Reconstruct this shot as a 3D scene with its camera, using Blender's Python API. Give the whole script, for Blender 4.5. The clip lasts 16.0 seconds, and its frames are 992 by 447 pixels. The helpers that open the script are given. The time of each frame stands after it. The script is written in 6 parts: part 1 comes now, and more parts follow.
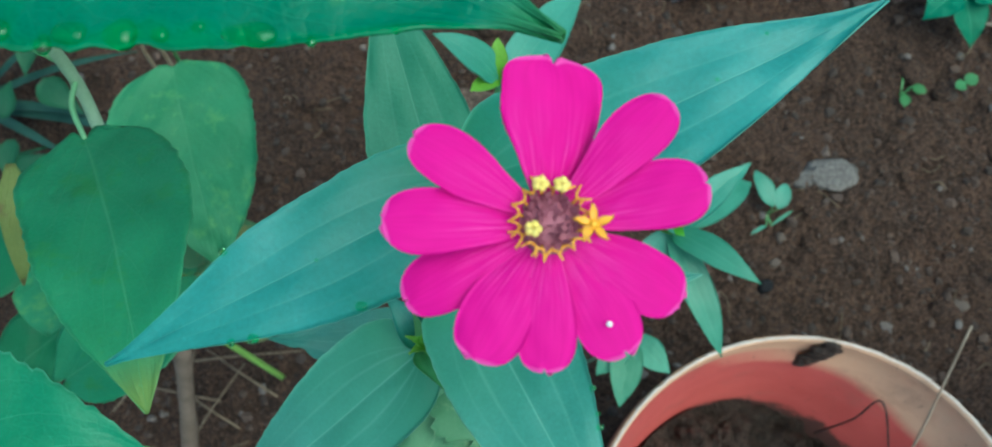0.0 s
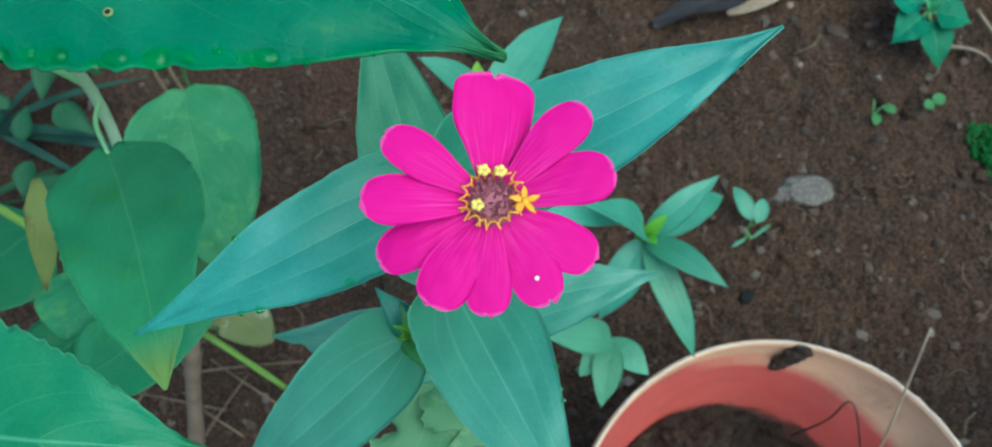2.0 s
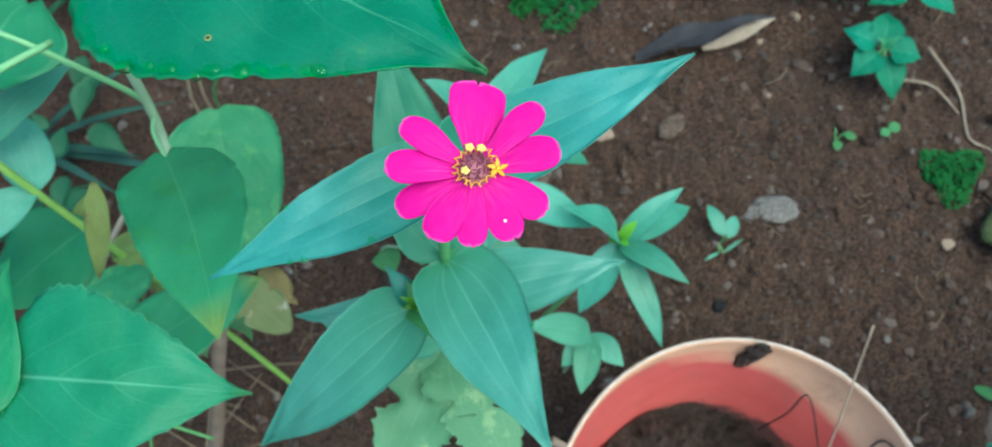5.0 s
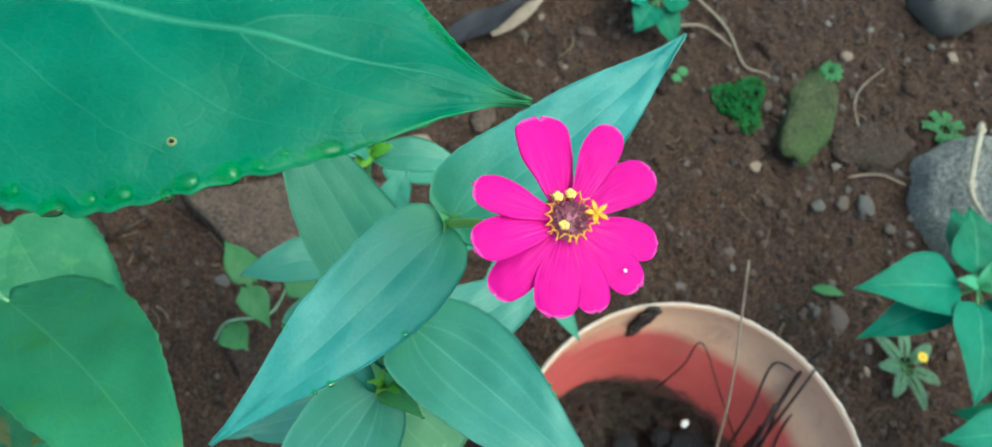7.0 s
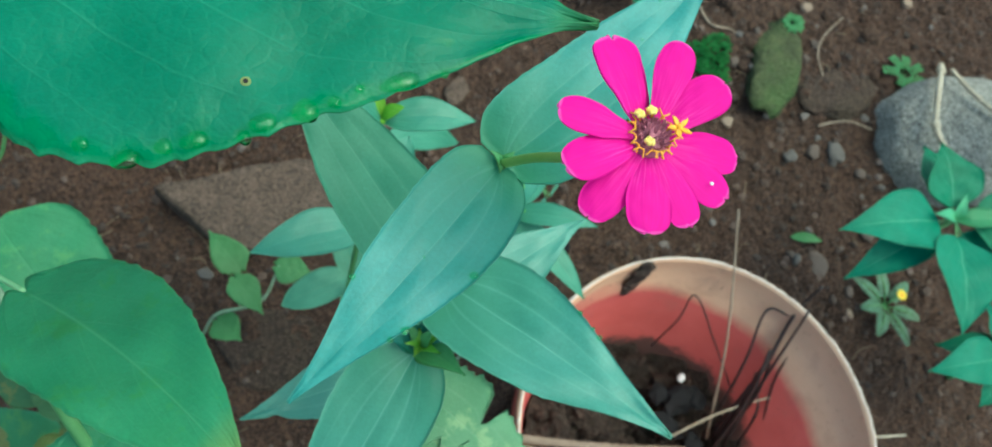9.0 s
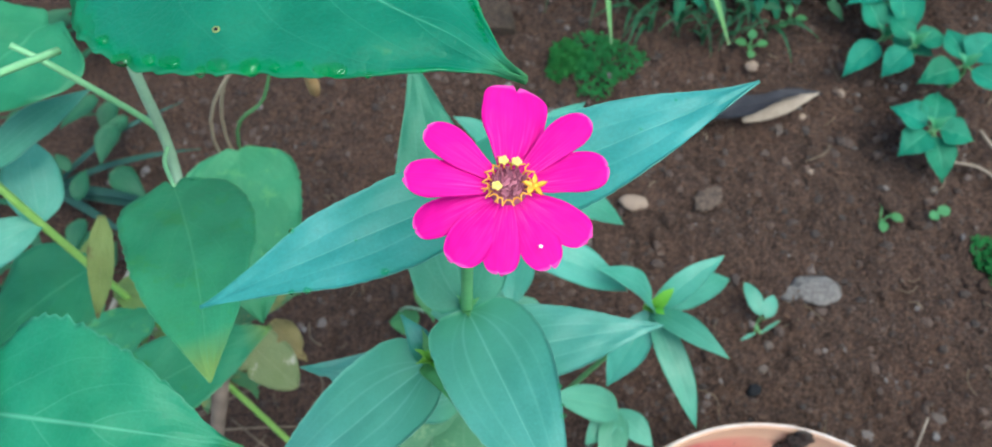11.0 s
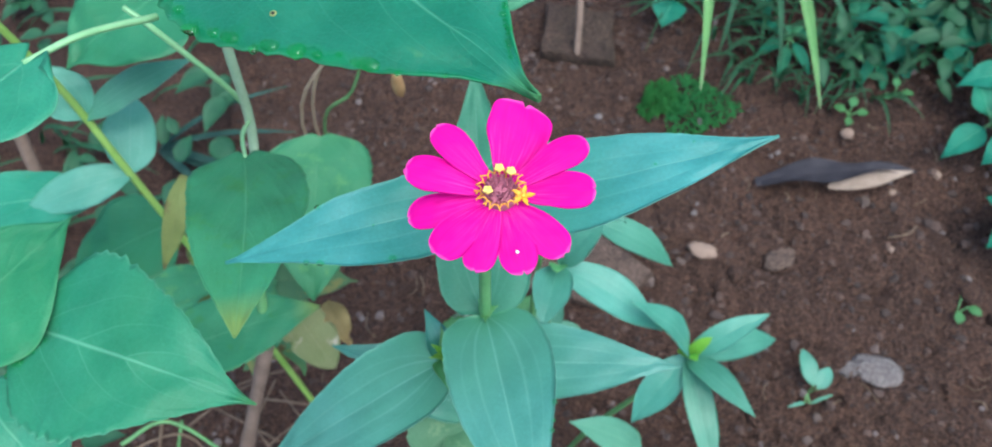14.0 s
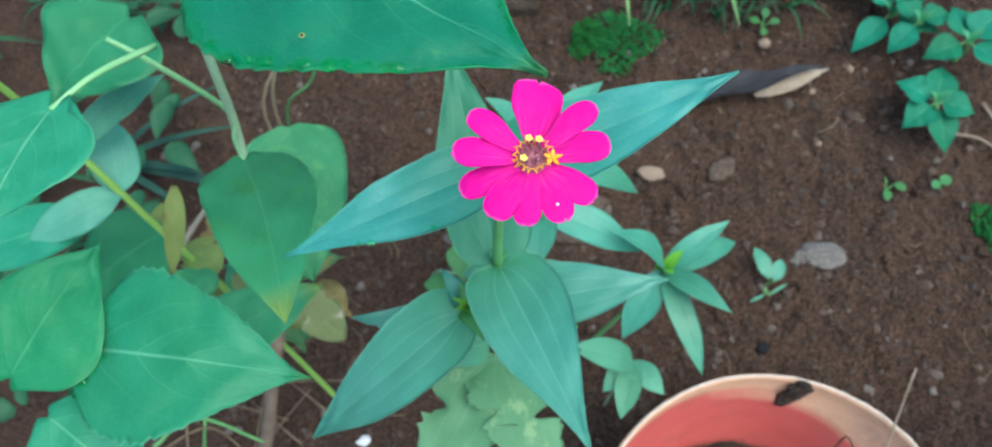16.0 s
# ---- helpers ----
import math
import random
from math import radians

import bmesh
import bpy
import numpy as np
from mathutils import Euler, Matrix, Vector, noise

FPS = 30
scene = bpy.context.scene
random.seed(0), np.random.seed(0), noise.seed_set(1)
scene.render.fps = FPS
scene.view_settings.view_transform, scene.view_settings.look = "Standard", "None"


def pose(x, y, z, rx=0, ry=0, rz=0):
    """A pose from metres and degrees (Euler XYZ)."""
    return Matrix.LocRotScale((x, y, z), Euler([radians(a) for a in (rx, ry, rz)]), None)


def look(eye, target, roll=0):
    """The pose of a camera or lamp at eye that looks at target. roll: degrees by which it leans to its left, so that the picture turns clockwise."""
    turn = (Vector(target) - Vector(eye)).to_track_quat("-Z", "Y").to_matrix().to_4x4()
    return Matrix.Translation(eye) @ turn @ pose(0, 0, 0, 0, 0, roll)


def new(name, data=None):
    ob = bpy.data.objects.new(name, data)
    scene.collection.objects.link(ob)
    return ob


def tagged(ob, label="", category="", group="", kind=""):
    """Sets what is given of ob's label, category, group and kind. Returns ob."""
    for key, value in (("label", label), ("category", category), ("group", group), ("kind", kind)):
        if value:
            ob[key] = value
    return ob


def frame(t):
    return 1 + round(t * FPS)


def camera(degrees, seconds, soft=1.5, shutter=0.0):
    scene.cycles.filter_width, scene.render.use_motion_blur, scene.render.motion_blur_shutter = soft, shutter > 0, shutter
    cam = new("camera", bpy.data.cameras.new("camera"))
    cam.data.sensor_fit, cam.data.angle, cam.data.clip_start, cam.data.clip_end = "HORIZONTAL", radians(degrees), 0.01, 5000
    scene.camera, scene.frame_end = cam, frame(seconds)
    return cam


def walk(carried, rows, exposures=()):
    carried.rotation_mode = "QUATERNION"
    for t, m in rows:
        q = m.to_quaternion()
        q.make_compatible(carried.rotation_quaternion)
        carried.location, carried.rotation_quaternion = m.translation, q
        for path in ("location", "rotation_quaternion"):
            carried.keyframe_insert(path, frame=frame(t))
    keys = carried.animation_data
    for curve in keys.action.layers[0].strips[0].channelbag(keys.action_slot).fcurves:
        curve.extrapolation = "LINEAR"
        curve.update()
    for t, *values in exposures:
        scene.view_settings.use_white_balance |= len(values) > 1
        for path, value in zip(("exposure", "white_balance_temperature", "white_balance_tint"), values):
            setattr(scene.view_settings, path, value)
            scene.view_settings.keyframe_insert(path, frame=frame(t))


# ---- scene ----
cam = camera(60.25, 16.0, soft=1.7)
# a phone lens focused on the flower, with a small opening
cam.data.dof.use_dof = True
cam.data.dof.focus_distance, cam.data.dof.aperture_fstop = 0.20, 28.0
# time, eye, a point ahead, roll
PATH = [
    (0, (0.0035, -0.0536, 0.7085), (0.0037, 0.0769, 0.2258), 0.98),
    (0.5, (0.0055, -0.0584, 0.7158), (0.0068, 0.0772, 0.2345), 0.82),
    (1, (0.0044, -0.0636, 0.7232), (0.0023, 0.0732, 0.2422), -0.24),
    (1.5, (0.0072, -0.0670, 0.7316), (0.0048, 0.0745, 0.2520), 0.05),
    (2, (0.0125, -0.0707, 0.7397), (0.0110, 0.0737, 0.2610), 0.02),
    (2.5, (0.0194, -0.0756, 0.7471), (0.0138, 0.0707, 0.2691), -1.32),
    (3, (0.0247, -0.0818, 0.7607), (0.0174, 0.0683, 0.2839), -2.21),
    (3.2, (0.0268, -0.0789, 0.7768), (0.0221, 0.0796, 0.3026), -1.89),
    (5.3, (0.0137, -0.1109, 0.8007), (0.0143, 0.0524, 0.3281), 1.40),
    (5.5, (0.0103, -0.1099, 0.7962), (0.0184, 0.0527, 0.3234), 3.23),
    (6, (-0.0052, -0.0979, 0.7863), (0.0303, 0.0607, 0.3134), 8.99),
    (6.5, (-0.0319, -0.0816, 0.7707), (0.0518, 0.0676, 0.3008), 19.80),
    (7, (-0.0558, -0.0704, 0.7598), (0.0834, 0.0715, 0.3010), 27.40),
    (7.5, (-0.0735, -0.0644, 0.7438), (0.1072, 0.0511, 0.2921), 33.42),
    (8, (-0.0927, -0.0553, 0.7392), (0.1032, 0.0473, 0.2908), 37.40),
    (8.5, (-0.0909, -0.0603, 0.7380), (0.0956, 0.0477, 0.2868), 35.28),
    (9, (-0.0848, -0.0706, 0.7468), (0.0777, 0.0535, 0.2905), 30.56),
    (9.5, (-0.0706, -0.0855, 0.7548), (0.0601, 0.0610, 0.2950), 23.76),
    (10, (-0.0480, -0.1039, 0.7627), (0.0354, 0.0643, 0.2993), 13.29),
    (10.2, (-0.0356, -0.1136, 0.7610), (0.0234, 0.0643, 0.2974), 8.20),
    (12.3, (0.0671, -0.1016, 0.7737), (-0.0382, 0.1065, 0.3314), -7.22),
    (12.5, (0.0679, -0.1055, 0.7734), (-0.0447, 0.0951, 0.3295), -10.65),
    (13, (0.0528, -0.1070, 0.7668), (-0.0478, 0.0896, 0.3182), -9.29),
    (13.5, (0.0599, -0.1060, 0.7702), (-0.0359, 0.0945, 0.3223), -8.89),
    (14, (0.0432, -0.1156, 0.7747), (-0.0317, 0.0932, 0.3266), -4.51),
    (14.5, (0.0546, -0.1152, 0.7812), (-0.0278, 0.0910, 0.3332), -6.85),
    (15, (0.0452, -0.1210, 0.7849), (-0.0343, 0.0850, 0.3363), -8.16),
    (15.5, (0.0460, -0.1301, 0.7911), (-0.0254, 0.0806, 0.3433), -8.81),
    (16, (0.0175, -0.1357, 0.8163), (-0.0137, 0.0539, 0.3547), -4.75),
]
EXPOSURES = [(0.0, 0.62, 5600, -17), (3.0, 0.77, 5720, -15), (5.5, 1.06, 5720, -13), (8.5, 0.93, 6150, -18), (10.0, 1.08, 5800, -12), (13.0, 1.15, 5750, 9),
             (14.5, 1.15, 5780, 7), (16.0, 1.06, 5880, -5)]
walk(cam, [(t, look(eye, target, roll)) for t, eye, target, roll in PATH], EXPOSURES)

# ---------------------------------------------------------------- light
SUN_ELEVATION, SUN_TURN = 68.0, 110.0
world = bpy.data.worlds.new("overcast_sky")
scene.world = world
world.use_nodes = True
sky = world.node_tree.nodes.new("ShaderNodeTexSky")
sky.sky_type, sky.sun_disc = "NISHITA", False
sky.sun_elevation, sky.sun_rotation = radians(SUN_ELEVATION), radians(SUN_TURN)
sky.air_density, sky.dust_density, sky.ozone_density = 1.0, 4.0, 1.0
world.node_tree.links.new(sky.outputs[0], world.node_tree.nodes["Background"].inputs[0])
world.node_tree.nodes["Background"].inputs[1].default_value = 0.15
sun_data = bpy.data.lights.new("sun", "SUN")
sun_data.energy, sun_data.angle, sun_data.color = 1.0, radians(60), (1.0, 0.96, 0.9)
sun = new("sun", sun_data)
a, e = radians(SUN_TURN), radians(SUN_ELEVATION)
sun.matrix_world = look((0, 0, 0), (-math.sin(a) * math.cos(e), -math.cos(a) * math.cos(e), -math.sin(e)))


# ---------------------------------------------------------------- materials
class Nodes:
    """A short way to wire a node material."""

    def __init__(self, name):
        self.mat = bpy.data.materials.new(name)
        self.mat.use_nodes = True
        self.tree = self.mat.node_tree
        self.bsdf = self.tree.nodes["Principled BSDF"]
        self.out = self.tree.nodes["Material Output"]

    def node(self, kind, *links, **sets):
        n = self.tree.nodes.new("ShaderNode" + kind)
        for k, v in sets.items():
            if k[0] == "i" and k[1:].isdigit():
                n.inputs[int(k[1:])].default_value = v
            else:
                setattr(n, k, v)
        for i, s in enumerate(links):
            if s is not None:
                self.tree.links.new(s, n.inputs[i])
        return n

    def math(self, op, x, y=None, clamp=False):
        n = self.tree.nodes.new("ShaderNodeMath")
        n.operation, n.use_clamp = op, clamp
        for i, v in enumerate((x, y)):
            if isinstance(v, (int, float)):
                n.inputs[i].default_value = v
            elif v is not None:
                self.tree.links.new(v, n.inputs[i])
        return n.outputs[0]

    def coords(self, kind="Object"):
        return self.node("TexCoord").outputs[kind]

    def noise(self, scale, detail=4.0, rough=0.55, vec=None, distort=0.0):
        n = self.node("TexNoise", vec or self.coords())
        n.inputs["Scale"].default_value, n.inputs["Detail"].default_value = scale, detail
        n.inputs["Roughness"].default_value, n.inputs["Distortion"].default_value = rough, distort
        return n.outputs[0]

    def ramp(self, fac, *stops):
        n = self.node("ValToRGB", fac)
        while len(n.color_ramp.elements) < len(stops):
            n.color_ramp.elements.new(0.5)
        for el, (p, c) in zip(n.color_ramp.elements, stops):
            el.position, el.color = p, (*c, 1.0) if len(c) == 3 else c
        return n.outputs[0]

    def mix(self, fac, x, y, blend="MIX"):
        n = self.tree.nodes.new("ShaderNodeMix")
        n.data_type, n.blend_type = "RGBA", blend
        for i, v in ((0, fac), (6, x), (7, y)):
            if isinstance(v, (int, float)):
                n.inputs[i].default_value = v
            elif isinstance(v, tuple):
                n.inputs[i].default_value = (*v, 1.0)
            else:
                self.tree.links.new(v, n.inputs[i])
        return n.outputs[2]

    def set(self, color=None, rough=None, **more):
        for key, v in (("Base Color", color), ("Roughness", rough), *((k.replace("_", " "), v) for k, v in more.items())):
            if v is None:
                continue
            if isinstance(v, tuple):
                self.bsdf.inputs[key].default_value = (*v, 1.0)
            elif isinstance(v, (int, float)):
                self.bsdf.inputs[key].default_value = v
            else:
                self.tree.links.new(v, self.bsdf.inputs[key])
        return self

    def bump(self, height, strength=0.4, distance=0.001):
        n = self.node("Bump")
        n.inputs["Strength"].default_value, n.inputs["Distance"].default_value = strength, distance
        self.tree.links.new(height, n.inputs["Height"])
        self.tree.links.new(n.outputs[0], self.bsdf.inputs["Normal"])
        return self

    def translucent(self, color, amount):
        t = self.node("BsdfTranslucent")
        if isinstance(color, tuple):
            t.inputs[0].default_value = (*color, 1.0)
        else:
            self.tree.links.new(color, t.inputs[0])
        m = self.node("MixShader")
        m.inputs[0].default_value = amount
        self.tree.links.new(self.bsdf.outputs[0], m.inputs[1])
        self.tree.links.new(t.outputs[0], m.inputs[2])
        self.tree.links.new(m.outputs[0], self.out.inputs[0])
        return self


def leaf_material(name, dark, light, vein, veins, rough=0.45, spots=None, thin=0.25, vein_amount=0.5, tip=None, foot=None, wet=False, spec=0.45):
    """A leaf: u runs from base to tip, v from edge to edge. veins: 'long' for lengthwise nerves, 'feather' for nerves that sweep from the midrib
    towards the tip."""
    m = Nodes(name)
    uv = m.node("SeparateXYZ", m.coords("UV"))
    u, v = uv.outputs[0], uv.outputs[1]
    sway = m.math("MULTIPLY", m.math("SUBTRACT", m.noise(24.0, 3.0), 0.5), 0.05)
    off = m.math("ABSOLUTE", m.math("SUBTRACT", v, 0.5))
    rib = m.math("SUBTRACT", 1.0, m.math("MULTIPLY", off, m.math("ADD", 64.0, m.math("MULTIPLY", u, 10.0))), clamp=True)
    if veins == "long":
        rise = m.math("SUBTRACT", 1.0, m.math("POWER", 2.718, m.math("MULTIPLY", u, -9.0)))
        fade = m.math("SUBTRACT", 1.0, m.math("MULTIPLY", u, 0.75))
        side = None
        for place, width, depth in ((0.22, 46.0, 0.75), (0.37, 60.0, 0.35)):
            near = m.math("ABSOLUTE", m.math("SUBTRACT", m.math("ADD", off, m.math("MULTIPLY", sway, 0.35)), m.math("MULTIPLY", rise, place)))
            line = m.math("MULTIPLY", m.math("MULTIPLY", m.math("SUBTRACT", 1.0, m.math("MULTIPLY", near, width), clamp=True), fade), depth)
            side = line if side is None else m.math("MAXIMUM", side, line)
        fine = m.math("SINE", m.math("ADD", m.math("MULTIPLY", u, 95.0), m.math("MULTIPLY", off, -70.0)))
        lines = m.math("MAXIMUM", rib, side)
    else:
        slant = m.math("SUBTRACT", m.math("MULTIPLY", u, 4.2), m.math("MULTIPLY", m.math("POWER", off, 1.25), 6.2))
        slant = m.math("ADD", slant, m.math("MULTIPLY", sway, 4.0))
        near = m.math("ABSOLUTE", m.math("SUBTRACT", m.math("FRACT", m.math("ADD", slant, 0.35)), 0.5))
        fade = m.math("SUBTRACT", 1.0, m.math("MULTIPLY", off, 1.5))
        side = m.math("MULTIPLY", m.math("SUBTRACT", 1.0, m.math("MULTIPLY", near, 30.0), clamp=True), fade)
        fine = m.math("SINE", m.math("ADD", m.math("MULTIPLY", u, 160.0), m.math("MULTIPLY", off, 190.0)))
        lines = m.math("MAXIMUM", rib, m.math("MULTIPLY", side, 0.45))
        net = m.node("TexVoronoi", m.coords(), feature="DISTANCE_TO_EDGE")
        net.inputs["Scale"].default_value = 260.0
        web = m.math("SUBTRACT", 1.0, m.math("MULTIPLY", net.outputs[0], 7.0), clamp=True)
        lines = m.math("MAXIMUM", lines, m.math("MULTIPLY", web, 0.05))
        mesh = m.node("TexVoronoi", m.node("VectorMath", m.coords(), m.node("CombineXYZ", m.math("MULTIPLY", sway, 0.3), m.math("MULTIPLY", m.noise(60.0, 3.0), 0.012)).outputs[0], operation="ADD").outputs[0], feature="DISTANCE_TO_EDGE")
        mesh.inputs["Scale"].default_value = 62.0
        branch = m.math("SUBTRACT", 1.0, m.math("MULTIPLY", mesh.outputs[0], 26.0), clamp=True)
        lines = m.math("MAXIMUM", lines, m.math("MULTIPLY", branch, 0.09))
    tone = m.mix(m.ramp(m.noise(38.0, 5.0), (0.35, (0, 0, 0)), (0.68, (1, 1, 1))), dark, light)
    patch = m.ramp(m.noise(14.0, 3.0, 0.6), (0.40, (0, 0, 0)), (0.64, (1, 1, 1)))
    tone = m.mix(m.math("MULTIPLY", patch, 0.16 if veins == "long" else 0.34), tone, (dark[0] * 1.9 + 0.01, dark[1] * 0.98, dark[2] * 0.72))
    cells = m.noise(900.0, 3.0, 0.6)
    tone = m.mix(0.35, tone, m.mix(cells, tuple(c * 0.55 for c in dark), tuple(min(1, c * 1.35) for c in light)))
    shade = m.node("ObjectInfo").outputs["Random"]
    hsv = m.node("HueSaturation", None, None, None, None, tone)
    m.tree.links.new(m.math("ADD", 0.86, m.math("MULTIPLY", shade, 0.28)), hsv.inputs["Value"])
    m.tree.links.new(m.math("ADD", 0.488, m.math("MULTIPLY", shade, 0.024)), hsv.inputs["Hue"])
    tone = hsv.outputs[0]
    if spots:
        tone = m.mix(m.ramp(m.noise(60.0, 4.0, 0.7), (0.56, (0, 0, 0)), (0.66, (1, 1, 1))), tone, spots)
    if foot:
        tone = m.mix(m.ramp(m.math("ADD", u, m.math("MULTIPLY", m.noise(50.0), 0.1)), (0.02, (0.85, 0.85, 0.85)), (0.20, (0.4, 0.4, 0.4)), (0.55, (0, 0, 0))), tone, foot)
    if tip:
        where, color = tip
        tone = m.mix(m.ramp(m.math("MULTIPLY", m.math("ADD", u, m.math("MULTIPLY", m.noise(70.0), 0.08)), 0.9), (where * 0.9, (0, 0, 0)), (min(1.0, where * 0.9 + 0.12), (0.55, 0.55, 0.55))), tone, color)
    tone = m.mix(m.math("MULTIPLY", lines, vein_amount), tone, vein)
    rimline = m.math("MULTIPLY", m.math("SUBTRACT", off, 0.484), 70.0, clamp=True)
    tone = m.mix(m.math("MULTIPLY", rimline, 0.45), tone, vein)
    if veins != "long":
        blotch = m.ramp(m.noise(95.0, 2.0, 0.4), (0.76, (0, 0, 0)), (0.82, (1, 1, 1)))
        tone = m.mix(m.math("MULTIPLY", blotch, 0.35), tone, (0.16, 0.36, 0.10))
    dust = m.ramp(m.noise(520.0, 2.0, 0.5), (0.70, (0, 0, 0)), (0.74, (1, 1, 1)))
    tone = m.mix(m.math("MULTIPLY", dust, 0.10), tone, tuple(min(1.0, c * 1.8 + 0.05) for c in light))
    gloss = m.math("ADD", rough, m.math("MULTIPLY", m.noise(120.0), 0.12))
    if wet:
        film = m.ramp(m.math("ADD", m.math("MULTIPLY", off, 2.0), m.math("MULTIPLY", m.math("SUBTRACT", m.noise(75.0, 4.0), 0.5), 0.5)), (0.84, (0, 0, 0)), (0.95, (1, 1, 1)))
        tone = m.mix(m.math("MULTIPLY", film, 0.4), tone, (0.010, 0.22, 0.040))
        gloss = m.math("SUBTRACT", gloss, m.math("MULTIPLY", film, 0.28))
    m.set(tone, gloss, Specular_IOR_Level=0.26 if wet else spec)
    height = m.math("ADD", m.math("MULTIPLY", lines, -0.5 if veins != "long" else -0.3), m.math("MULTIPLY", fine, 0.015 if veins == "long" else 0.0))
    height = m.math("ADD", height, m.math("MULTIPLY", cells, 0.35))
    if veins != "long":
        height = m.math("ADD", height, m.math("MULTIPLY", m.math("SUBTRACT", 0.5, m.math("ABSOLUTE", m.math("SUBTRACT", near, 0.32))), 0.9))
        height = m.math("ADD", height, m.math("MULTIPLY", web, -0.10))
    height = m.math("ADD", height, m.math("MULTIPLY", m.noise(55.0, 2.0), 2.2 if veins == "long" else 3.4))
    m.bump(m.math("ADD", height, m.math("MULTIPLY", m.noise(160.0, 3.0), 0.6)), 0.5, 0.0007 if veins == "long" else 0.0011)
    m.translucent(m.mix(0.5, tone, (0.12, 0.42, 0.08)), thin)
    return m.mat


ZINNIA = leaf_material("zinnia_leaf", (0.035, 0.218, 0.177), (0.066, 0.305, 0.260), (0.19, 0.47, 0.35), "long", 0.38, None, 0.25, 0.3, None, (0.07, 0.30, 0.11))
ZINNIA_BACK = leaf_material("shaded_zinnia_leaf", (0.050, 0.245, 0.150), (0.088, 0.325, 0.212), (0.20, 0.45, 0.29), "long", 0.42, None, 0.25, 0.3, None, None, False, 0.3)
# paler copy of zinnia_leaf: sky light on the lower leaves put into the colour
ZINNIA_LOWER_LIT = leaf_material("sky_lit_lower_zinnia_leaf", (0.058, 0.258, 0.194), (0.102, 0.346, 0.272), (0.24, 0.52, 0.38), "long", 0.34, None, 0.25, 0.5, None, (0.08, 0.31, 0.13), False, 0.58)
ZINNIA_SHOOT = leaf_material("zinnia_shoot_leaf", (0.056, 0.262, 0.172), (0.100, 0.350, 0.242), (0.24, 0.48, 0.33), "long", 0.37, None, 0.25, 0.3, None, None, False, 0.55)
ZINNIA_PALE = leaf_material("pale_seedling_leaf", (0.070, 0.255, 0.150), (0.110, 0.325, 0.200), (0.26, 0.44, 0.26), "long", 0.48, None, 0.25, 0.3)
ZINNIA_YOUNG = leaf_material("young_zinnia_leaf", (0.10, 0.34, 0.10), (0.15, 0.42, 0.14), (0.26, 0.50, 0.20), "long", 0.4, None, 0.25, 0.3)
LIME = leaf_material("lime_growing_tip", (0.17, 0.48, 0.035), (0.26, 0.58, 0.07), (0.34, 0.62, 0.14), "long", 0.45, None, 0.3, 0.3)
ZINNIA_OLD = leaf_material("old_zinnia_leaf", (0.085, 0.265, 0.130), (0.140, 0.335, 0.180), (0.26, 0.42, 0.24), "long", 0.5, (0.22, 0.38, 0.18), 0.25, 0.3)
SOFT_PALE = leaf_material("pale_soft_leaf", (0.070, 0.285, 0.185), (0.118, 0.370, 0.255), (0.26, 0.50, 0.36), "long", 0.42, None, 0.25, 0.35)
BROAD = leaf_material("broad_leaf", (0.020, 0.218, 0.106), (0.044, 0.298, 0.164), (0.18, 0.50, 0.30), "feather", 0.40, None, 0.25, 0.7, (0.97, (0.20, 0.42, 0.08)), None, False, 0.36)
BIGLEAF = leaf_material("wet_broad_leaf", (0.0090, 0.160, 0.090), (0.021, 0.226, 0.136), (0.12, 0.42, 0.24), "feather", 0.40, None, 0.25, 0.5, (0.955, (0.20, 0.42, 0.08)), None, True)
BROAD_GREEN = leaf_material("green_broad_leaf", (0.020, 0.185, 0.072), (0.040, 0.250, 0.108), (0.13, 0.42, 0.19), "feather", 0.42, None, 0.25, 0.35)
BROAD_FRESH = leaf_material("fresh_green_broad_leaf", (0.017, 0.178, 0.060), (0.034, 0.242, 0.092), (0.15, 0.46, 0.20), "feather", 0.42, None, 0.25, 0.35, None, None, False, 0.3)
BROAD_YELLOW = leaf_material("yellow_tipped_leaf", (0.030, 0.232, 0.094), (0.056, 0.312, 0.142), (0.13, 0.40, 0.18), "feather", 0.42, (0.05, 0.25, 0.07), 0.25, 0.55, (0.86, (0.30, 0.36, 0.05)))
BROAD_MOTTLED = leaf_material("mottled_broad_leaf", (0.045, 0.270, 0.115), (0.085, 0.365, 0.165), (0.12, 0.36, 0.16), "feather", 0.45, (0.13, 0.38, 0.13), 0.25, 0.3)
BROAD_OLD = leaf_material("ageing_broad_leaf", (0.0575, 0.1955, 0.0805), (0.1150, 0.2645, 0.1035), (0.22, 0.30, 0.12), "feather", 0.45, (0.26, 0.27, 0.08))
DARKLEAF = leaf_material("dark_shrub_leaf", (0.008, 0.150, 0.078), (0.018, 0.215, 0.118), (0.17, 0.46, 0.26), "feather", 0.50, None, 0.22, 0.7, None, None, False, 0.28)
TANGLE = leaf_material("weed_leaf", (0.010, 0.075, 0.030), (0.024, 0.120, 0.045), (0.07, 0.20, 0.08), "feather", 0.5, None, 0.2, 0.4)
PALE_OLD = leaf_material("pale_withered_leaf", (0.17, 0.25, 0.08), (0.28, 0.34, 0.14), (0.36, 0.40, 0.22), "feather", 0.5, (0.52, 0.48, 0.36), 0.25, 0.4)
OLIVE = leaf_material("fading_leaf", (0.105, 0.175, 0.038), (0.22, 0.29, 0.075), (0.27, 0.31, 0.12), "feather", 0.55, (0.13, 0.10, 0.035), 0.2, 0.4)
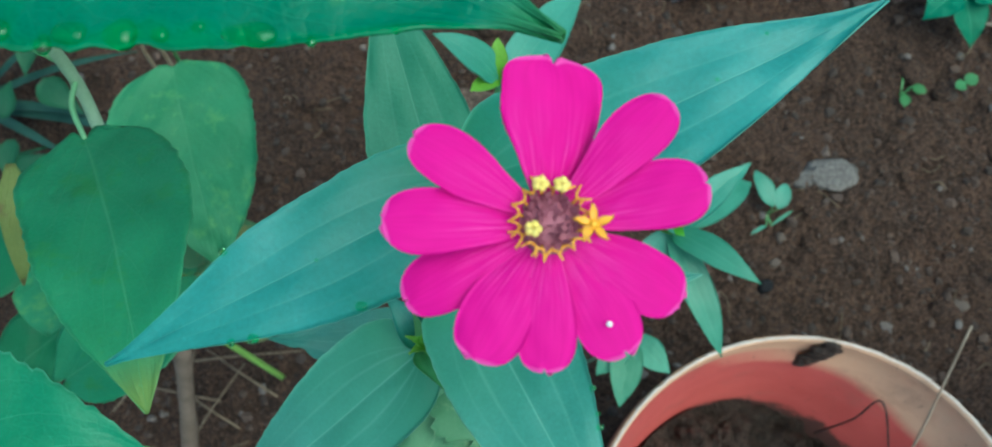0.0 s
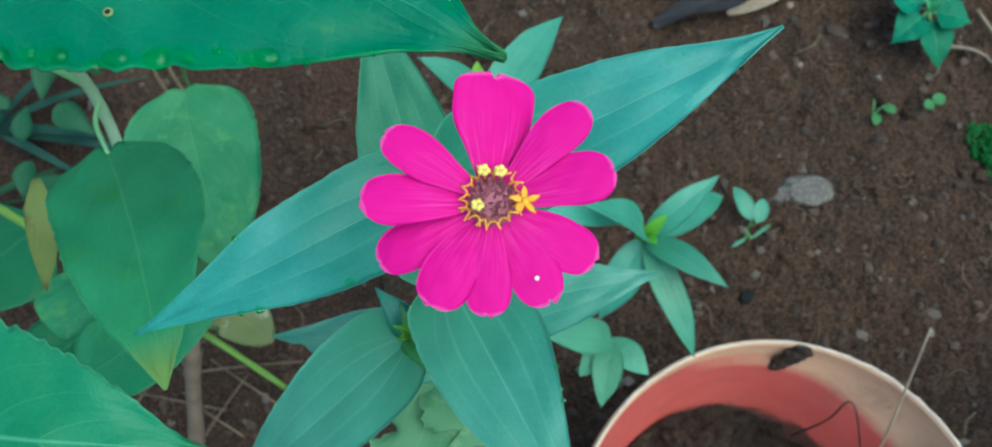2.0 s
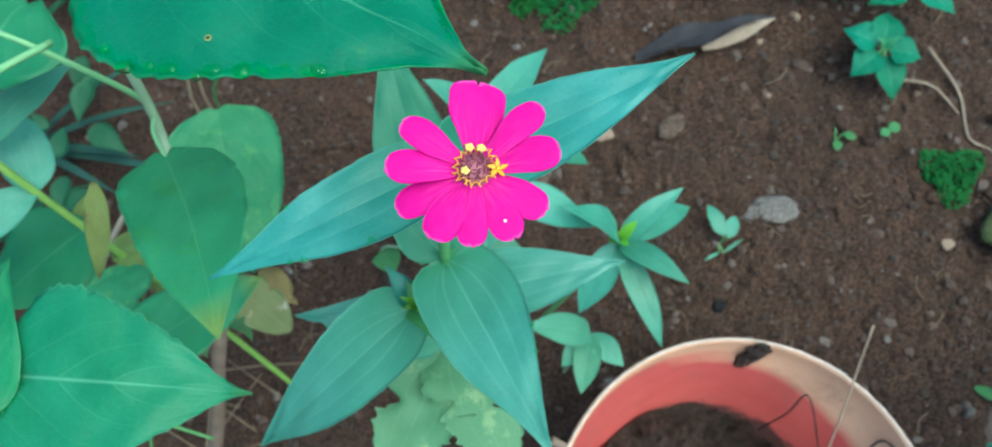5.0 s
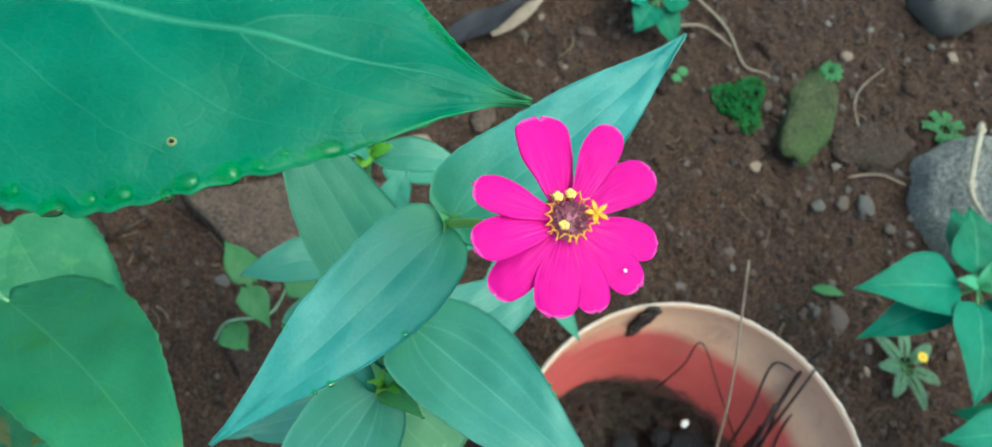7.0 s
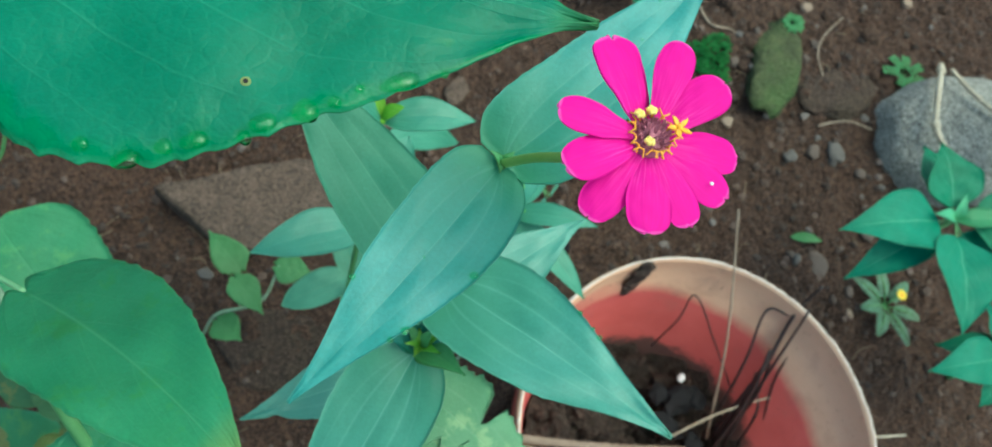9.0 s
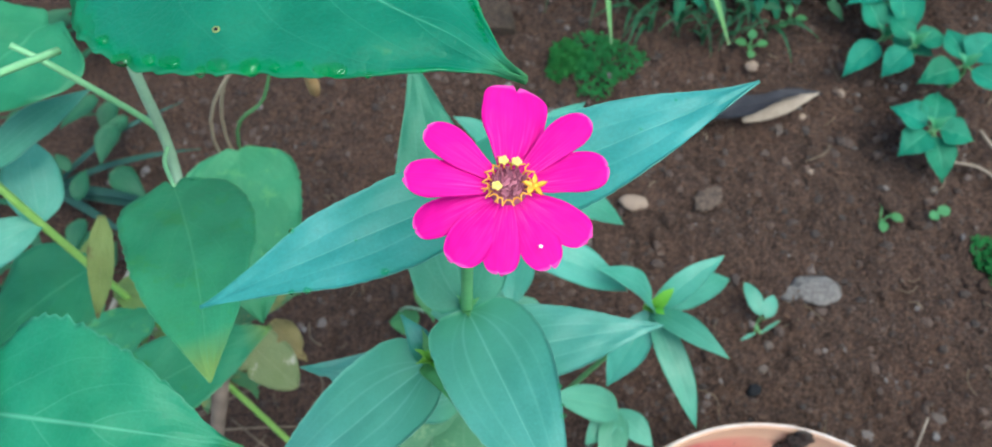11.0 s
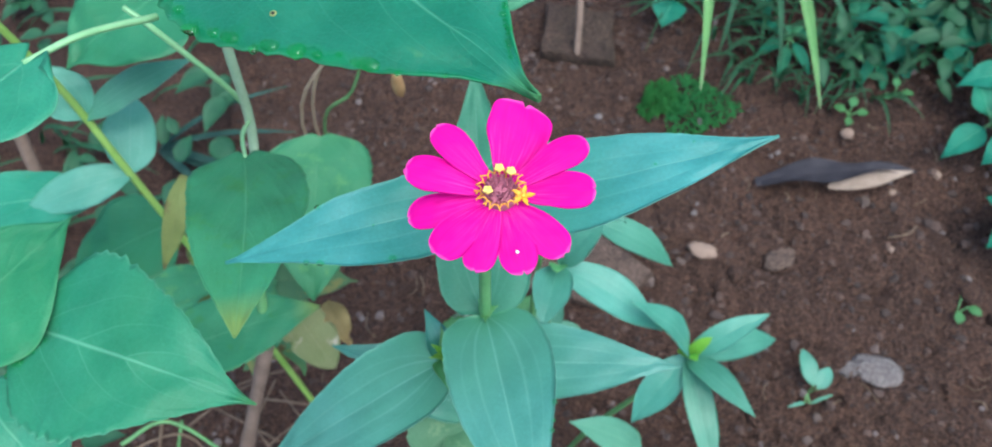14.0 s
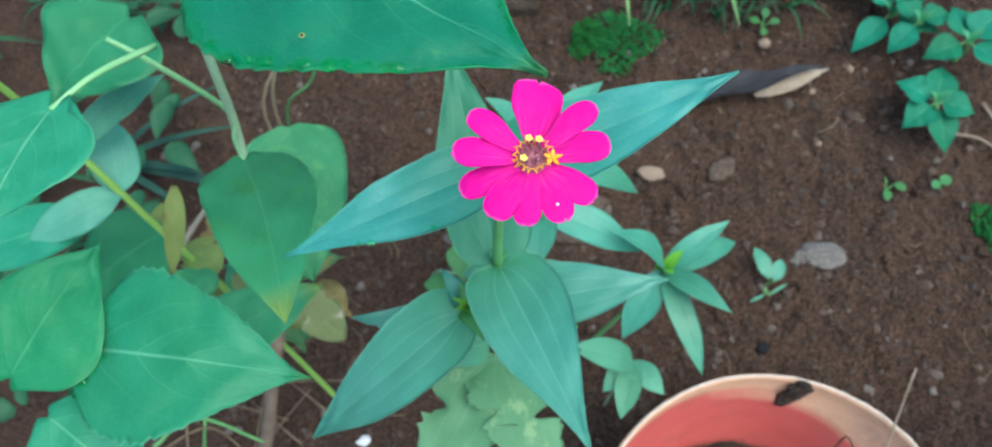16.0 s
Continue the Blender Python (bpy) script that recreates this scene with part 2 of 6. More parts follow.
GREY_WEED = leaf_material("grey_green_weed", (0.095, 0.205, 0.120), (0.165, 0.300, 0.190), (0.16, 0.26, 0.18), "feather", 0.55, None, 0.2, 0.3)
CUSHION = leaf_material("cushion_leaf", (0.013, 0.112, 0.021), (0.036, 0.195, 0.042), (0.08, 0.26, 0.07), "feather", 0.6, None, 0.25, 0.3, None, None, False, 0.2)
SMALLLEAF = leaf_material("seedling_leaf", (0.05, 0.20, 0.06), (0.08, 0.27, 0.09), (0.14, 0.34, 0.13), "feather", 0.45)
DULL_BLADE = leaf_material("dull_grass_blade", (0.022, 0.075, 0.058), (0.045, 0.120, 0.095), (0.09, 0.17, 0.14), "long", 0.6, None, 0.2, 0.3, None, None, False, 0.25)
BUDLEAF = leaf_material("young_shrub_leaf", (0.055, 0.285, 0.120), (0.095, 0.370, 0.175), (0.24, 0.48, 0.26), "feather", 0.45, None, 0.25, 0.5)
DRYLEAF = leaf_material("withered_leaf", (0.16, 0.13, 0.05), (0.34, 0.26, 0.10), (0.40, 0.32, 0.16), "feather", 0.6, (0.12, 0.06, 0.03), 0.2, 0.4)
BLADE = leaf_material("striped_blade", (0.10, 0.28, 0.07), (0.16, 0.36, 0.10), (0.62, 0.68, 0.46), "long", 0.42, None, 0.25, 0.9)


def plain(name, dark, light, scale=40.0, rough=0.6, bump=0.4, distance=0.001, spec=0.5, metal=0.0):
    m = Nodes(name)
    n = m.noise(scale, 6.0, 0.62)
    tone = m.mix(m.ramp(n, (0.3, (0, 0, 0)), (0.72, (1, 1, 1))), dark, light)
    fine = m.noise(scale * 9, 3.0, 0.6)
    tone = m.mix(0.3, tone, m.mix(fine, tuple(c * 0.5 for c in dark), tuple(min(1, c * 1.3) for c in light)))
    m.set(tone, m.math("ADD", rough - 0.06, m.math("MULTIPLY", fine, 0.14)), Specular_IOR_Level=spec, Metallic=metal)
    m.bump(m.math("ADD", n, m.math("MULTIPLY", fine, 0.5)), bump, distance)
    return m.mat


STEM = plain("green_stem", (0.09, 0.27, 0.08), (0.17, 0.39, 0.14), 60, 0.45)
STEM_PALE = plain("pale_hairy_stem", (0.24, 0.40, 0.22), (0.38, 0.53, 0.34), 80, 0.6)
STEM_LIGHT = plain("light_green_petiole", (0.16, 0.40, 0.16), (0.26, 0.50, 0.24), 60, 0.45)
STEM_YELLOW = plain("yellow_green_stem", (0.19, 0.38, 0.06), (0.30, 0.49, 0.12), 60, 0.42)
WOOD = plain("woody_stem", (0.13, 0.09, 0.06), (0.26, 0.19, 0.14), 70, 0.75)
LITTER = plain("litter", (0.09, 0.06, 0.035), (0.24, 0.175, 0.11), 90, 0.75)
ROOT = plain("pale_root", (0.17, 0.125, 0.085), (0.33, 0.26, 0.19), 90, 0.7)
GREYWOOD = plain("weathered_wood", (0.12, 0.10, 0.085), (0.27, 0.235, 0.205), 80, 0.8)
STRAW = plain("dry_straw", (0.30, 0.22, 0.13), (0.52, 0.42, 0.28), 90, 0.65)
BLEACHED = plain("bleached_twig", (0.30, 0.25, 0.17), (0.52, 0.45, 0.34), 60, 0.7)
DARKTWIG = plain("wet_dark_stalk", (0.012, 0.009, 0.008), (0.045, 0.03, 0.028), 90, 0.5)
CHARCOAL = plain("charcoal", (0.006, 0.006, 0.007), (0.022, 0.022, 0.024), 70, 0.85, 0.9, 0.002, 0.15)
DEADLEAF = plain("black_dead_leaf", (0.014, 0.014, 0.018), (0.050, 0.046, 0.050), 70, 0.6, 0.9, 0.002, 0.3)
STONE = plain("grey_stone", (0.052, 0.045, 0.040), (0.115, 0.102, 0.090), 45, 0.8, 0.7)
STONE_WARM = plain("brown_stone", (0.055, 0.039, 0.030), (0.115, 0.084, 0.066), 50, 0.8, 0.7)
PALE_STONE = plain("pale_stone", (0.16, 0.11, 0.075), (0.27, 0.195, 0.14), 50, 0.75, 0.5)
WHITE_BIT = plain("white_crumb", (0.6, 0.6, 0.6), (0.8, 0.8, 0.8), 90, 0.6)
RUST = plain("dry_bud", (0.36, 0.20, 0.07), (0.56, 0.36, 0.16), 90, 0.7)


def soil_material(name, dark, light, red, wet=0.0, grain=0.62, relief=0.0055):
    m = Nodes(name)
    big, mid, fine = m.noise(9.0, 5.0, 0.65), m.noise(48.0, 7.0, 0.72), m.noise(420.0, 4.0, 0.7)
    tone = m.mix(m.ramp(mid, (0.33, (0, 0, 0)), (0.68, (1, 1, 1))), dark, light)
    tone = m.mix(m.math("MULTIPLY", m.ramp(big, (0.42, (0, 0, 0)), (0.62, (1, 1, 1))), 0.6), tone, red)
    tone = m.mix(m.math("MULTIPLY", m.ramp(m.noise(20.0, 4.0, 0.6), (0.52, (0, 0, 0)), (0.66, (1, 1, 1))), 0.55), tone, tuple(c * 0.6 for c in dark))
    crust = m.ramp(m.noise(27.0, 5.0, 0.62), (0.55, (0, 0, 0)), (0.70, (1, 1, 1)))
    tone = m.mix(m.math("MULTIPLY", crust, 0.55), tone, tuple(c * 1.45 for c in light))
    crumbs = m.node("TexVoronoi", m.coords())
    crumbs.inputs["Scale"].default_value = 190.0
    tone = m.mix(grain, tone, m.mix(m.ramp(fine, (0.40, (0, 0, 0)), (0.62, (1, 1, 1))), tuple(c * 0.3 for c in dark), tuple(c * 1.55 for c in light)))
    grit = m.ramp(m.noise(240.0, 2.0, 0.5), (0.69, (0, 0, 0)), (0.73, (1, 1, 1)))
    tone = m.mix(m.math("MULTIPLY", grit, 0.35), tone, (0.15, 0.11, 0.085))
    m.set(tone, 0.88 - wet, Specular_IOR_Level=0.35)
    height = m.math("ADD", m.math("MULTIPLY", mid, 1.6), m.math("MULTIPLY", fine, 0.8))
    m.bump(m.math("SUBTRACT", height, m.math("MULTIPLY", crumbs.outputs[0], 0.8)), 1.0, relief)
    return m.mat


SOIL = soil_material("garden_soil", (0.0125, 0.0068, 0.0044), (0.098, 0.0545, 0.0345), (0.098, 0.0475, 0.0288))
POT_SOIL = soil_material("wet_pot_soil", (0.010, 0.0072, 0.006), (0.078, 0.054, 0.042), (0.042, 0.027, 0.020), 0.3)
MOSSY = soil_material("mossy_stone", (0.022, 0.030, 0.010), (0.078, 0.092, 0.036), (0.030, 0.125, 0.015), 0.0, 0.35, 0.0022)
DAMP = soil_material("damp_stained_stone", (0.015, 0.0095, 0.0065), (0.082, 0.052, 0.036), (0.042, 0.045, 0.018), 0.05, 0.5, 0.0035)
SOILED = soil_material("soiled_grey_stone", (0.075, 0.066, 0.060), (0.190, 0.172, 0.158), (0.125, 0.104, 0.088), 0.0, 0.25, 0.0012)
EARTHY = soil_material("earth_stained_stone", (0.036, 0.025, 0.018), (0.135, 0.094, 0.069), (0.083, 0.056, 0.039), 0.0, 0.42, 0.002)
CONCRETE = soil_material("rough_concrete", (0.14, 0.14, 0.118), (0.40, 0.39, 0.345), (0.24, 0.235, 0.20), 0.0, 0.55, 0.0035)
CRUMB = Nodes("soil_crumb")
_r = CRUMB.node("NewGeometry").outputs["Random Per Island"]
CRUMB.set(CRUMB.mix(0.4, CRUMB.ramp(_r, (0.0, (0.012, 0.0075, 0.005)), (0.6, (0.062, 0.035, 0.0235)), (0.90, (0.108, 0.064, 0.044)), (0.985, (0.20, 0.175, 0.16))),
                    CRUMB.mix(CRUMB.noise(150.0, 4.0), (0.02, 0.014, 0.01), (0.12, 0.085, 0.068))), 0.85)
CRUMB.bump(CRUMB.noise(300.0, 4.0, 0.65), 0.7, 0.002)
CRUMB = CRUMB.mat


def petal_material():
    m = Nodes("magenta_petal")
    uv = m.node("SeparateXYZ", m.coords("UV"))
    u, v = uv.outputs[0], uv.outputs[1]
    streak = m.node("TexNoise", m.node("CombineXYZ", m.math("MULTIPLY", u, 1.2), m.math("MULTIPLY", v, 16.0), m.node("ObjectInfo").outputs["Random"]).outputs[0])
    streak.inputs["Scale"].default_value, streak.inputs["Detail"].default_value = 1.6, 3.0
    tone = m.mix(m.ramp(streak.outputs[0], (0.30, (0, 0, 0)), (0.75, (1, 1, 1))), (0.60, 0.0012, 0.238), (0.68, 0.0022, 0.285))
    pale = m.math("MULTIPLY", m.ramp(streak.outputs[0], (0.50, (0, 0, 0)), (0.72, (1, 1, 1))), m.ramp(u, (0.10, (1, 1, 1)), (0.72, (0, 0, 0))))
    tone = m.mix(m.math("MULTIPLY", pale, 0.34), tone, (0.84, 0.22, 0.58))
    tone = m.mix(m.ramp(u, (0.0, (0.5, 0.5, 0.5)), (0.16, (0, 0, 0))), tone, (0.50, 0.03, 0.22))
    tone = m.mix(m.ramp(m.math("ADD", u, m.math("MULTIPLY", m.math("ABSOLUTE", m.math("SUBTRACT", v, 0.5)), 0.1)), (0.985, (0, 0, 0)), (1.0, (0.4, 0.4, 0.4))), tone, (0.80, 0.16, 0.52))
    m.set(tone, 0.6, Specular_IOR_Level=0.1)
    ridges = m.math("SINE", m.math("MULTIPLY", v, 44.0))
    m.bump(m.math("ADD", m.math("MULTIPLY", ridges, 0.04), streak.outputs[0]), 0.10, 0.0003)
    m.translucent((0.78, 0.003, 0.34), 0.22)
    return m.mat


PETAL = petal_material()
DISC = plain("maroon_disc_scales", (0.20, 0.045, 0.075), (0.44, 0.15, 0.20), 400, 0.55, 0.6, 0.0005)
BRACT = plain("green_bract", (0.08, 0.2, 0.05), (0.16, 0.32, 0.09), 200, 0.5)
GOLD = plain("golden_floret", (0.72, 0.28, 0.008), (0.86, 0.42, 0.02), 300, 0.5, 0.3, 0.0003)
CREAM = plain("cream_anther", (0.70, 0.50, 0.07), (0.84, 0.68, 0.20), 500, 0.55, 0.5, 0.0004)
TAN = plain("tan_stigma", (0.62, 0.25, 0.02), (0.78, 0.38, 0.04), 300, 0.5, 0.3, 0.0003)
YELLOW = plain("yellow_petal", (0.75, 0.50, 0.01), (0.88, 0.66, 0.03), 300, 0.5, 0.3, 0.0004)

WATER = Nodes("water")
WATER.set((0.42, 0.92, 0.50), 0.02, Transmission_Weight=1.0, IOR=1.33)
WATER = WATER.mat


def pot_material():
    """Red plastic pot whose upper band has bleached to salmon; d is the depth below the lip."""
    m = Nodes("weathered_red_plastic")
    sep = m.node("SeparateXYZ", m.coords())
    x, y, z = sep.outputs
    depth = m.math("SUBTRACT", 0.175, z)
    ragged = m.math("MULTIPLY", m.math("SUBTRACT", m.noise(16.0, 4.0, 0.6), 0.5), 0.022)
    edge = m.math("ADD", m.math("ADD", depth, ragged), m.math("MULTIPLY", x, -0.22))
    old = m.ramp(m.math("MULTIPLY", edge, 10.0), (0.19, (1, 1, 1)), (0.36, (0, 0, 0)))
    red = m.mix(m.noise(30.0, 5.0), (0.31, 0.043, 0.040), (0.45, 0.094, 0.083))
    bleached = m.mix(m.noise(45.0, 6.0, 0.65), (0.47, 0.262, 0.158), (0.60, 0.368, 0.238))
    grey = m.mix(m.math("MULTIPLY", m.ramp(x, (0.02, (0, 0, 0)), (0.12, (1, 1, 1))), 0.5), bleached, (0.36, 0.285, 0.215))
    tone = m.mix(old, red, grey)
    specks = m.ramp(m.noise(330.0, 3.0, 0.6), (0.66, (0, 0, 0)), (0.71, (1, 1, 1)))
    tone = m.mix(m.math("MULTIPLY", specks, 0.7), tone, (0.07, 0.045, 0.035))
    stain = m.ramp(m.noise(24.0, 6.0, 0.7), (0.54, (0, 0, 0)), (0.75, (1, 1, 1)))
    tone = m.mix(m.math("MULTIPLY", stain, 0.4), tone, (0.16, 0.09, 0.07))
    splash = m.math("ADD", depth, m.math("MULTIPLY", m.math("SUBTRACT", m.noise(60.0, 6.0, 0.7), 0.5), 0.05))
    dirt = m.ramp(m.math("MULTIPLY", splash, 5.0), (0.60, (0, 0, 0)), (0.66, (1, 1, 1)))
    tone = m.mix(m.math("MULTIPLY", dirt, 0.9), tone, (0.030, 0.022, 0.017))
    m.set(tone, 0.55, Specular_IOR_Level=0.45)
    m.bump(m.math("ADD", m.noise(90.0, 4.0), m.math("MULTIPLY", specks, 0.5)), 0.25, 0.001)
    return m.mat


POT = pot_material()
RIM = plain("pale_worn_lip", (0.42, 0.31, 0.25), (0.62, 0.53, 0.46), 120, 0.6)


# ---------------------------------------------------------------- builders
def mesh_object(name, verts, faces, material, uvs=None, smooth=True):
    data = bpy.data.meshes.new(name)
    data.from_pydata([tuple(map(float, v)) for v in verts], [], [tuple(map(int, f)) for f in faces])
    if uvs is not None:
        layer = data.uv_layers.new(name="UVMap")
        loops = np.empty(len(data.loops), dtype=np.int32)
        data.loops.foreach_get("vertex_index", loops)
        layer.data.foreach_set("uv", np.asarray(uvs, dtype=np.float32)[loops].ravel())
    data.materials.append(material)
    data.polygons.foreach_set("use_smooth", [smooth] * len(data.polygons))
    data.update()
    return new(name, data)


def thing(name, base, label, category, group="", kind=""):
    """An Empty at a thing's base, to which its parts are fixed."""
    ob = new(name)
    ob.location = base
    ob.empty_display_size = 0.02
    return tagged(ob, label, category, group, kind)


def base_of(ob):
    p = Vector((0, 0, 0))
    while ob:
        p += ob.location
        ob = ob.parent
    return np.array(p)


def part(name, geo, material, parent, label="", smooth=True):
    """geo: vertices in the world, faces, and perhaps uvs; links them as one mesh under a thing or a part."""
    verts, faces, uvs = geo if len(geo) == 3 else (*geo, None)
    ob = mesh_object(name, np.asarray(verts) - base_of(parent), faces, material, uvs, smooth)
    ob.parent = parent
    return tagged(ob, label)


def solo(name, geo, material, label, category, group="", kind="", smooth=True):
    """A thing of a single mesh, with its origin in the middle of its base."""
    verts, faces, uvs = geo if len(geo) == 3 else (*geo, None)
    verts = np.asarray(verts)
    base = np.array([*(verts.min(0) + verts.max(0))[:2] / 2, verts[:, 2].min()])
    ob = mesh_object(name, verts - base, faces, material, uvs, smooth)
    ob.location = base
    return tagged(ob, label, category, group, kind)


def join(*geos):
    """Several pieces of geometry as one, with their uvs where all have them."""
    verts, faces, uvs, n = [], [], [], 0
    for g in geos:
        v = np.asarray(g[0], float)
        verts.append(v)
        faces += [tuple(int(q) + n for q in f) for f in g[1]]
        if len(g) == 3:
            uvs.append(np.asarray(g[2], float))
        n += len(v)
    if len(uvs) == len(geos):
        return np.concatenate(verts), faces, np.concatenate(uvs)
    return np.concatenate(verts), faces


def unit(v):
    v = np.asarray(v, float)
    return v / (np.linalg.norm(v) + 1e-12)


SHAPES = {
    "lance": ((0, 0.03, 0.08, 0.16, 0.26, 0.40, 0.54, 0.68, 0.80, 0.91, 1), (0.50, 0.74, 0.90, 0.98, 1.0, 0.93, 0.78, 0.55, 0.32, 0.135, 0.012)),
    "narrow": ((0, 0.05, 0.15, 0.3, 0.45, 0.6, 0.75, 0.87, 0.95, 1), (0.25, 0.42, 0.75, 0.97, 1.0, 0.9, 0.64, 0.36, 0.15, 0.012)),
    "heart": ((0, 0.03, 0.08, 0.16, 0.26, 0.38, 0.52, 0.66, 0.78, 0.87, 0.94, 1), (0.30, 0.6, 0.8, 0.95, 1.0, 0.97, 0.83, 0.61, 0.38, 0.18, 0.06, 0.01)),
    "blunt_heart": ((0, 0.03, 0.08, 0.16, 0.26, 0.38, 0.52, 0.66, 0.78, 0.88, 0.95, 1), (0.30, 0.6, 0.8, 0.95, 1.0, 0.98, 0.88, 0.71, 0.51, 0.29, 0.13, 0.012)),
    "pointed": ((0, 0.04, 0.1, 0.2, 0.33, 0.48, 0.62, 0.75, 0.86, 0.94, 1), (0.14, 0.42, 0.72, 0.95, 1.0, 0.92, 0.72, 0.47, 0.24, 0.09, 0.01)),
    "oval": ((0, 0.04, 0.12, 0.25, 0.42, 0.6, 0.75, 0.87, 0.95, 1), (0.12, 0.35, 0.65, 0.9, 1.0, 0.94, 0.76, 0.52, 0.28, 0.03)),
    "spoon": ((0, 0.1, 0.25, 0.45, 0.65, 0.8, 0.9, 0.96, 1), (0.22, 0.3, 0.5, 0.8, 1.0, 0.97, 0.78, 0.52, 0.1)),
    "blade": ((0, 0.2, 0.5, 0.75, 0.9, 1), (0.8, 1.0, 0.95, 0.65, 0.32, 0.02)),
    "petal": ((0, 0.1, 0.25, 0.45, 0.6, 0.72, 0.82, 0.89, 0.94, 0.97, 0.99, 1), (0.3, 0.4, 0.58, 0.82, 0.96, 1.0, 0.96, 0.85, 0.70, 0.52, 0.32, 0.08)),
}


def leaf_geo(base, tip, width, up=(0, 0, 1), arch=0.06, fold=0.1, curl=0.0, shape="lance", lobe=0.0, wave=0.0, tooth=0.0, bend=0.0,
             droop=0.0, twist=0.0, notch=0.0, blunt=0.66, pleat=0.0, nu=26, nv=10, thick=0.0004, seed=0, bites=0):
    """A leaf blade from base to tip. up: which way its upper face looks; arch: the rise of its middle, as a share of its length; fold: how far
    the edges rise; curl: how far they roll down; lobe: ears behind the base; wave: rippled edges; tooth: notched edges; bend: sideways sweep;
    droop: how far the last third sinks; pleat: ridges between the nerves; notch: a dent in the tip; bites: holes eaten into the edge."""
    rnd = np.random.RandomState(seed)
    base, tip = np.asarray(base, float), np.asarray(tip, float)
    ax = tip - base
    length = np.linalg.norm(ax)
    ax = ax / length
    n = unit(np.asarray(up, float) - np.dot(up, ax) * ax)
    s = np.cross(ax, n)
    us = np.linspace(0, 1, nu + 1) ** 0.93 if shape != "petal" else 1 - (1 - np.linspace(0, 1, nu + 1)) ** 1.5
    vs = np.linspace(-1, 1, nv + 1)
    U, V = np.meshgrid(us, vs, indexing="ij")
    half = np.interp(U, *SHAPES[shape]) * width / 2
    for _ in range(2 if shape != "petal" else 0):
        half[1:-1] = 0.25 * half[:-2] + 0.5 * half[1:-1] + 0.25 * half[2:]
    if shape == "petal":
        t = np.clip(U / 0.7, 0, 1)
        half = (0.34 + 0.66 * (3 * t**2 - 2 * t**3) ** 0.8) * np.clip(1 - (np.clip(U - blunt, 0, 1) / (1.002 - blunt)) ** 2.5, 0, 1) ** 0.42 * width / 2
    ph = rnd.uniform(0, 6.28, 6)
    edge = np.abs(V) ** 3
    half = half * (1 + edge * (tooth * np.sin(U * 120 + ph[0]) + 0.5 * tooth * np.sin(U * 71 + ph[1]) + 0.035 * np.sin(U * 9 + ph[2] + 2 * np.sign(V))))
    if tooth:
        ragged = np.where(V < 0, np.interp(U, np.linspace(0, 1, 80), rnd.uniform(-1, 1, 80)), np.interp(U, np.linspace(0, 1, 80), rnd.uniform(-1, 1, 80)))
        half = half * (1 + edge * tooth * 1.3 * ragged)
    for _ in range(bites):
        c, side, deep = rnd.uniform(0.15, 0.85), rnd.choice((-1, 1)), rnd.uniform(0.25, 0.6)
        half = half * (1 - deep * np.exp(-((U - c) / 0.035) ** 2) * (np.sign(V) == side) * np.abs(V))
    along = U * length - lobe * length * np.sin(np.pi * np.clip(np.abs(V), 0, 1)) ** 1.2 * np.clip(1 - U / 0.3, 0, 1) ** 2
    along = along - notch * length * np.clip((U - 0.8) / 0.2, 0, 1) ** 2 * np.exp(-((V - 0.12 * np.sin(seed)) / 0.2) ** 2)
    side = V * half + bend * length * np.sin(np.pi * U) * 0.5
    rise = arch * length * 4 * U * (1 - U) - droop * length * np.clip((U - 0.55) / 0.45, 0, 1) ** 2
    rise = rise + fold * np.abs(V) * half - curl * V**2 * half
    rise = rise - pleat * half * np.cos(np.abs(V) * 4.4 * math.pi) * np.clip(U * 8, 0, 1) * np.clip((1 - U) * 2, 0, 1)
    rise = rise + wave * width * edge * np.sin(U * 13 + ph[3] + (V > 0) * 1.7)
    rise = rise + 0.012 * width * np.sin(U * 21 + ph[4]) * np.sin(V * 5 + ph[5])
    tw = twist * U
    P = base + along[..., None] * ax + (side * np.cos(tw))[..., None] * s + (rise + side * np.sin(tw))[..., None] * n
    du, dv = np.gradient(P, axis=0), np.gradient(P, axis=1)
    nor = np.cross(dv, du)
    nor = nor / (np.linalg.norm(nor, axis=2, keepdims=True) + 1e-12)
    if (nor * n).sum() < 0:
        nor = -nor
    low = P - nor * thick
    m = nv + 1
    verts = np.concatenate([P.reshape(-1, 3), low.reshape(-1, 3)])
    uv = np.stack([U, (V + 1) / 2], -1).reshape(-1, 2)
    k = (nu + 1) * m
    i, j = np.meshgrid(np.arange(nu), np.arange(nv), indexing="ij")
    a = (i * m + j).ravel()
    top = np.stack([a, a + m, a + m + 1, a + 1], 1)
    if np.dot(np.cross(P[1, 0] - P[0, 0], P[1, 1] - P[1, 0]), n) < 0:
        top = top[:, ::-1]
    ring = [*range(m), *[r * m + nv for r in range(1, nu + 1)], *[nu * m + c for c in range(nv - 1, -1, -1)], *[r * m for r in range(nu - 1, 0, -1)]]
    rim = [(p, q, q + k, p + k) for p, q in zip(ring, ring[1:] + ring[:1])]
    faces = [*map(tuple, top), *map(tuple, top[:, ::-1] + k), *rim]
    return verts, faces, np.concatenate([uv, uv])


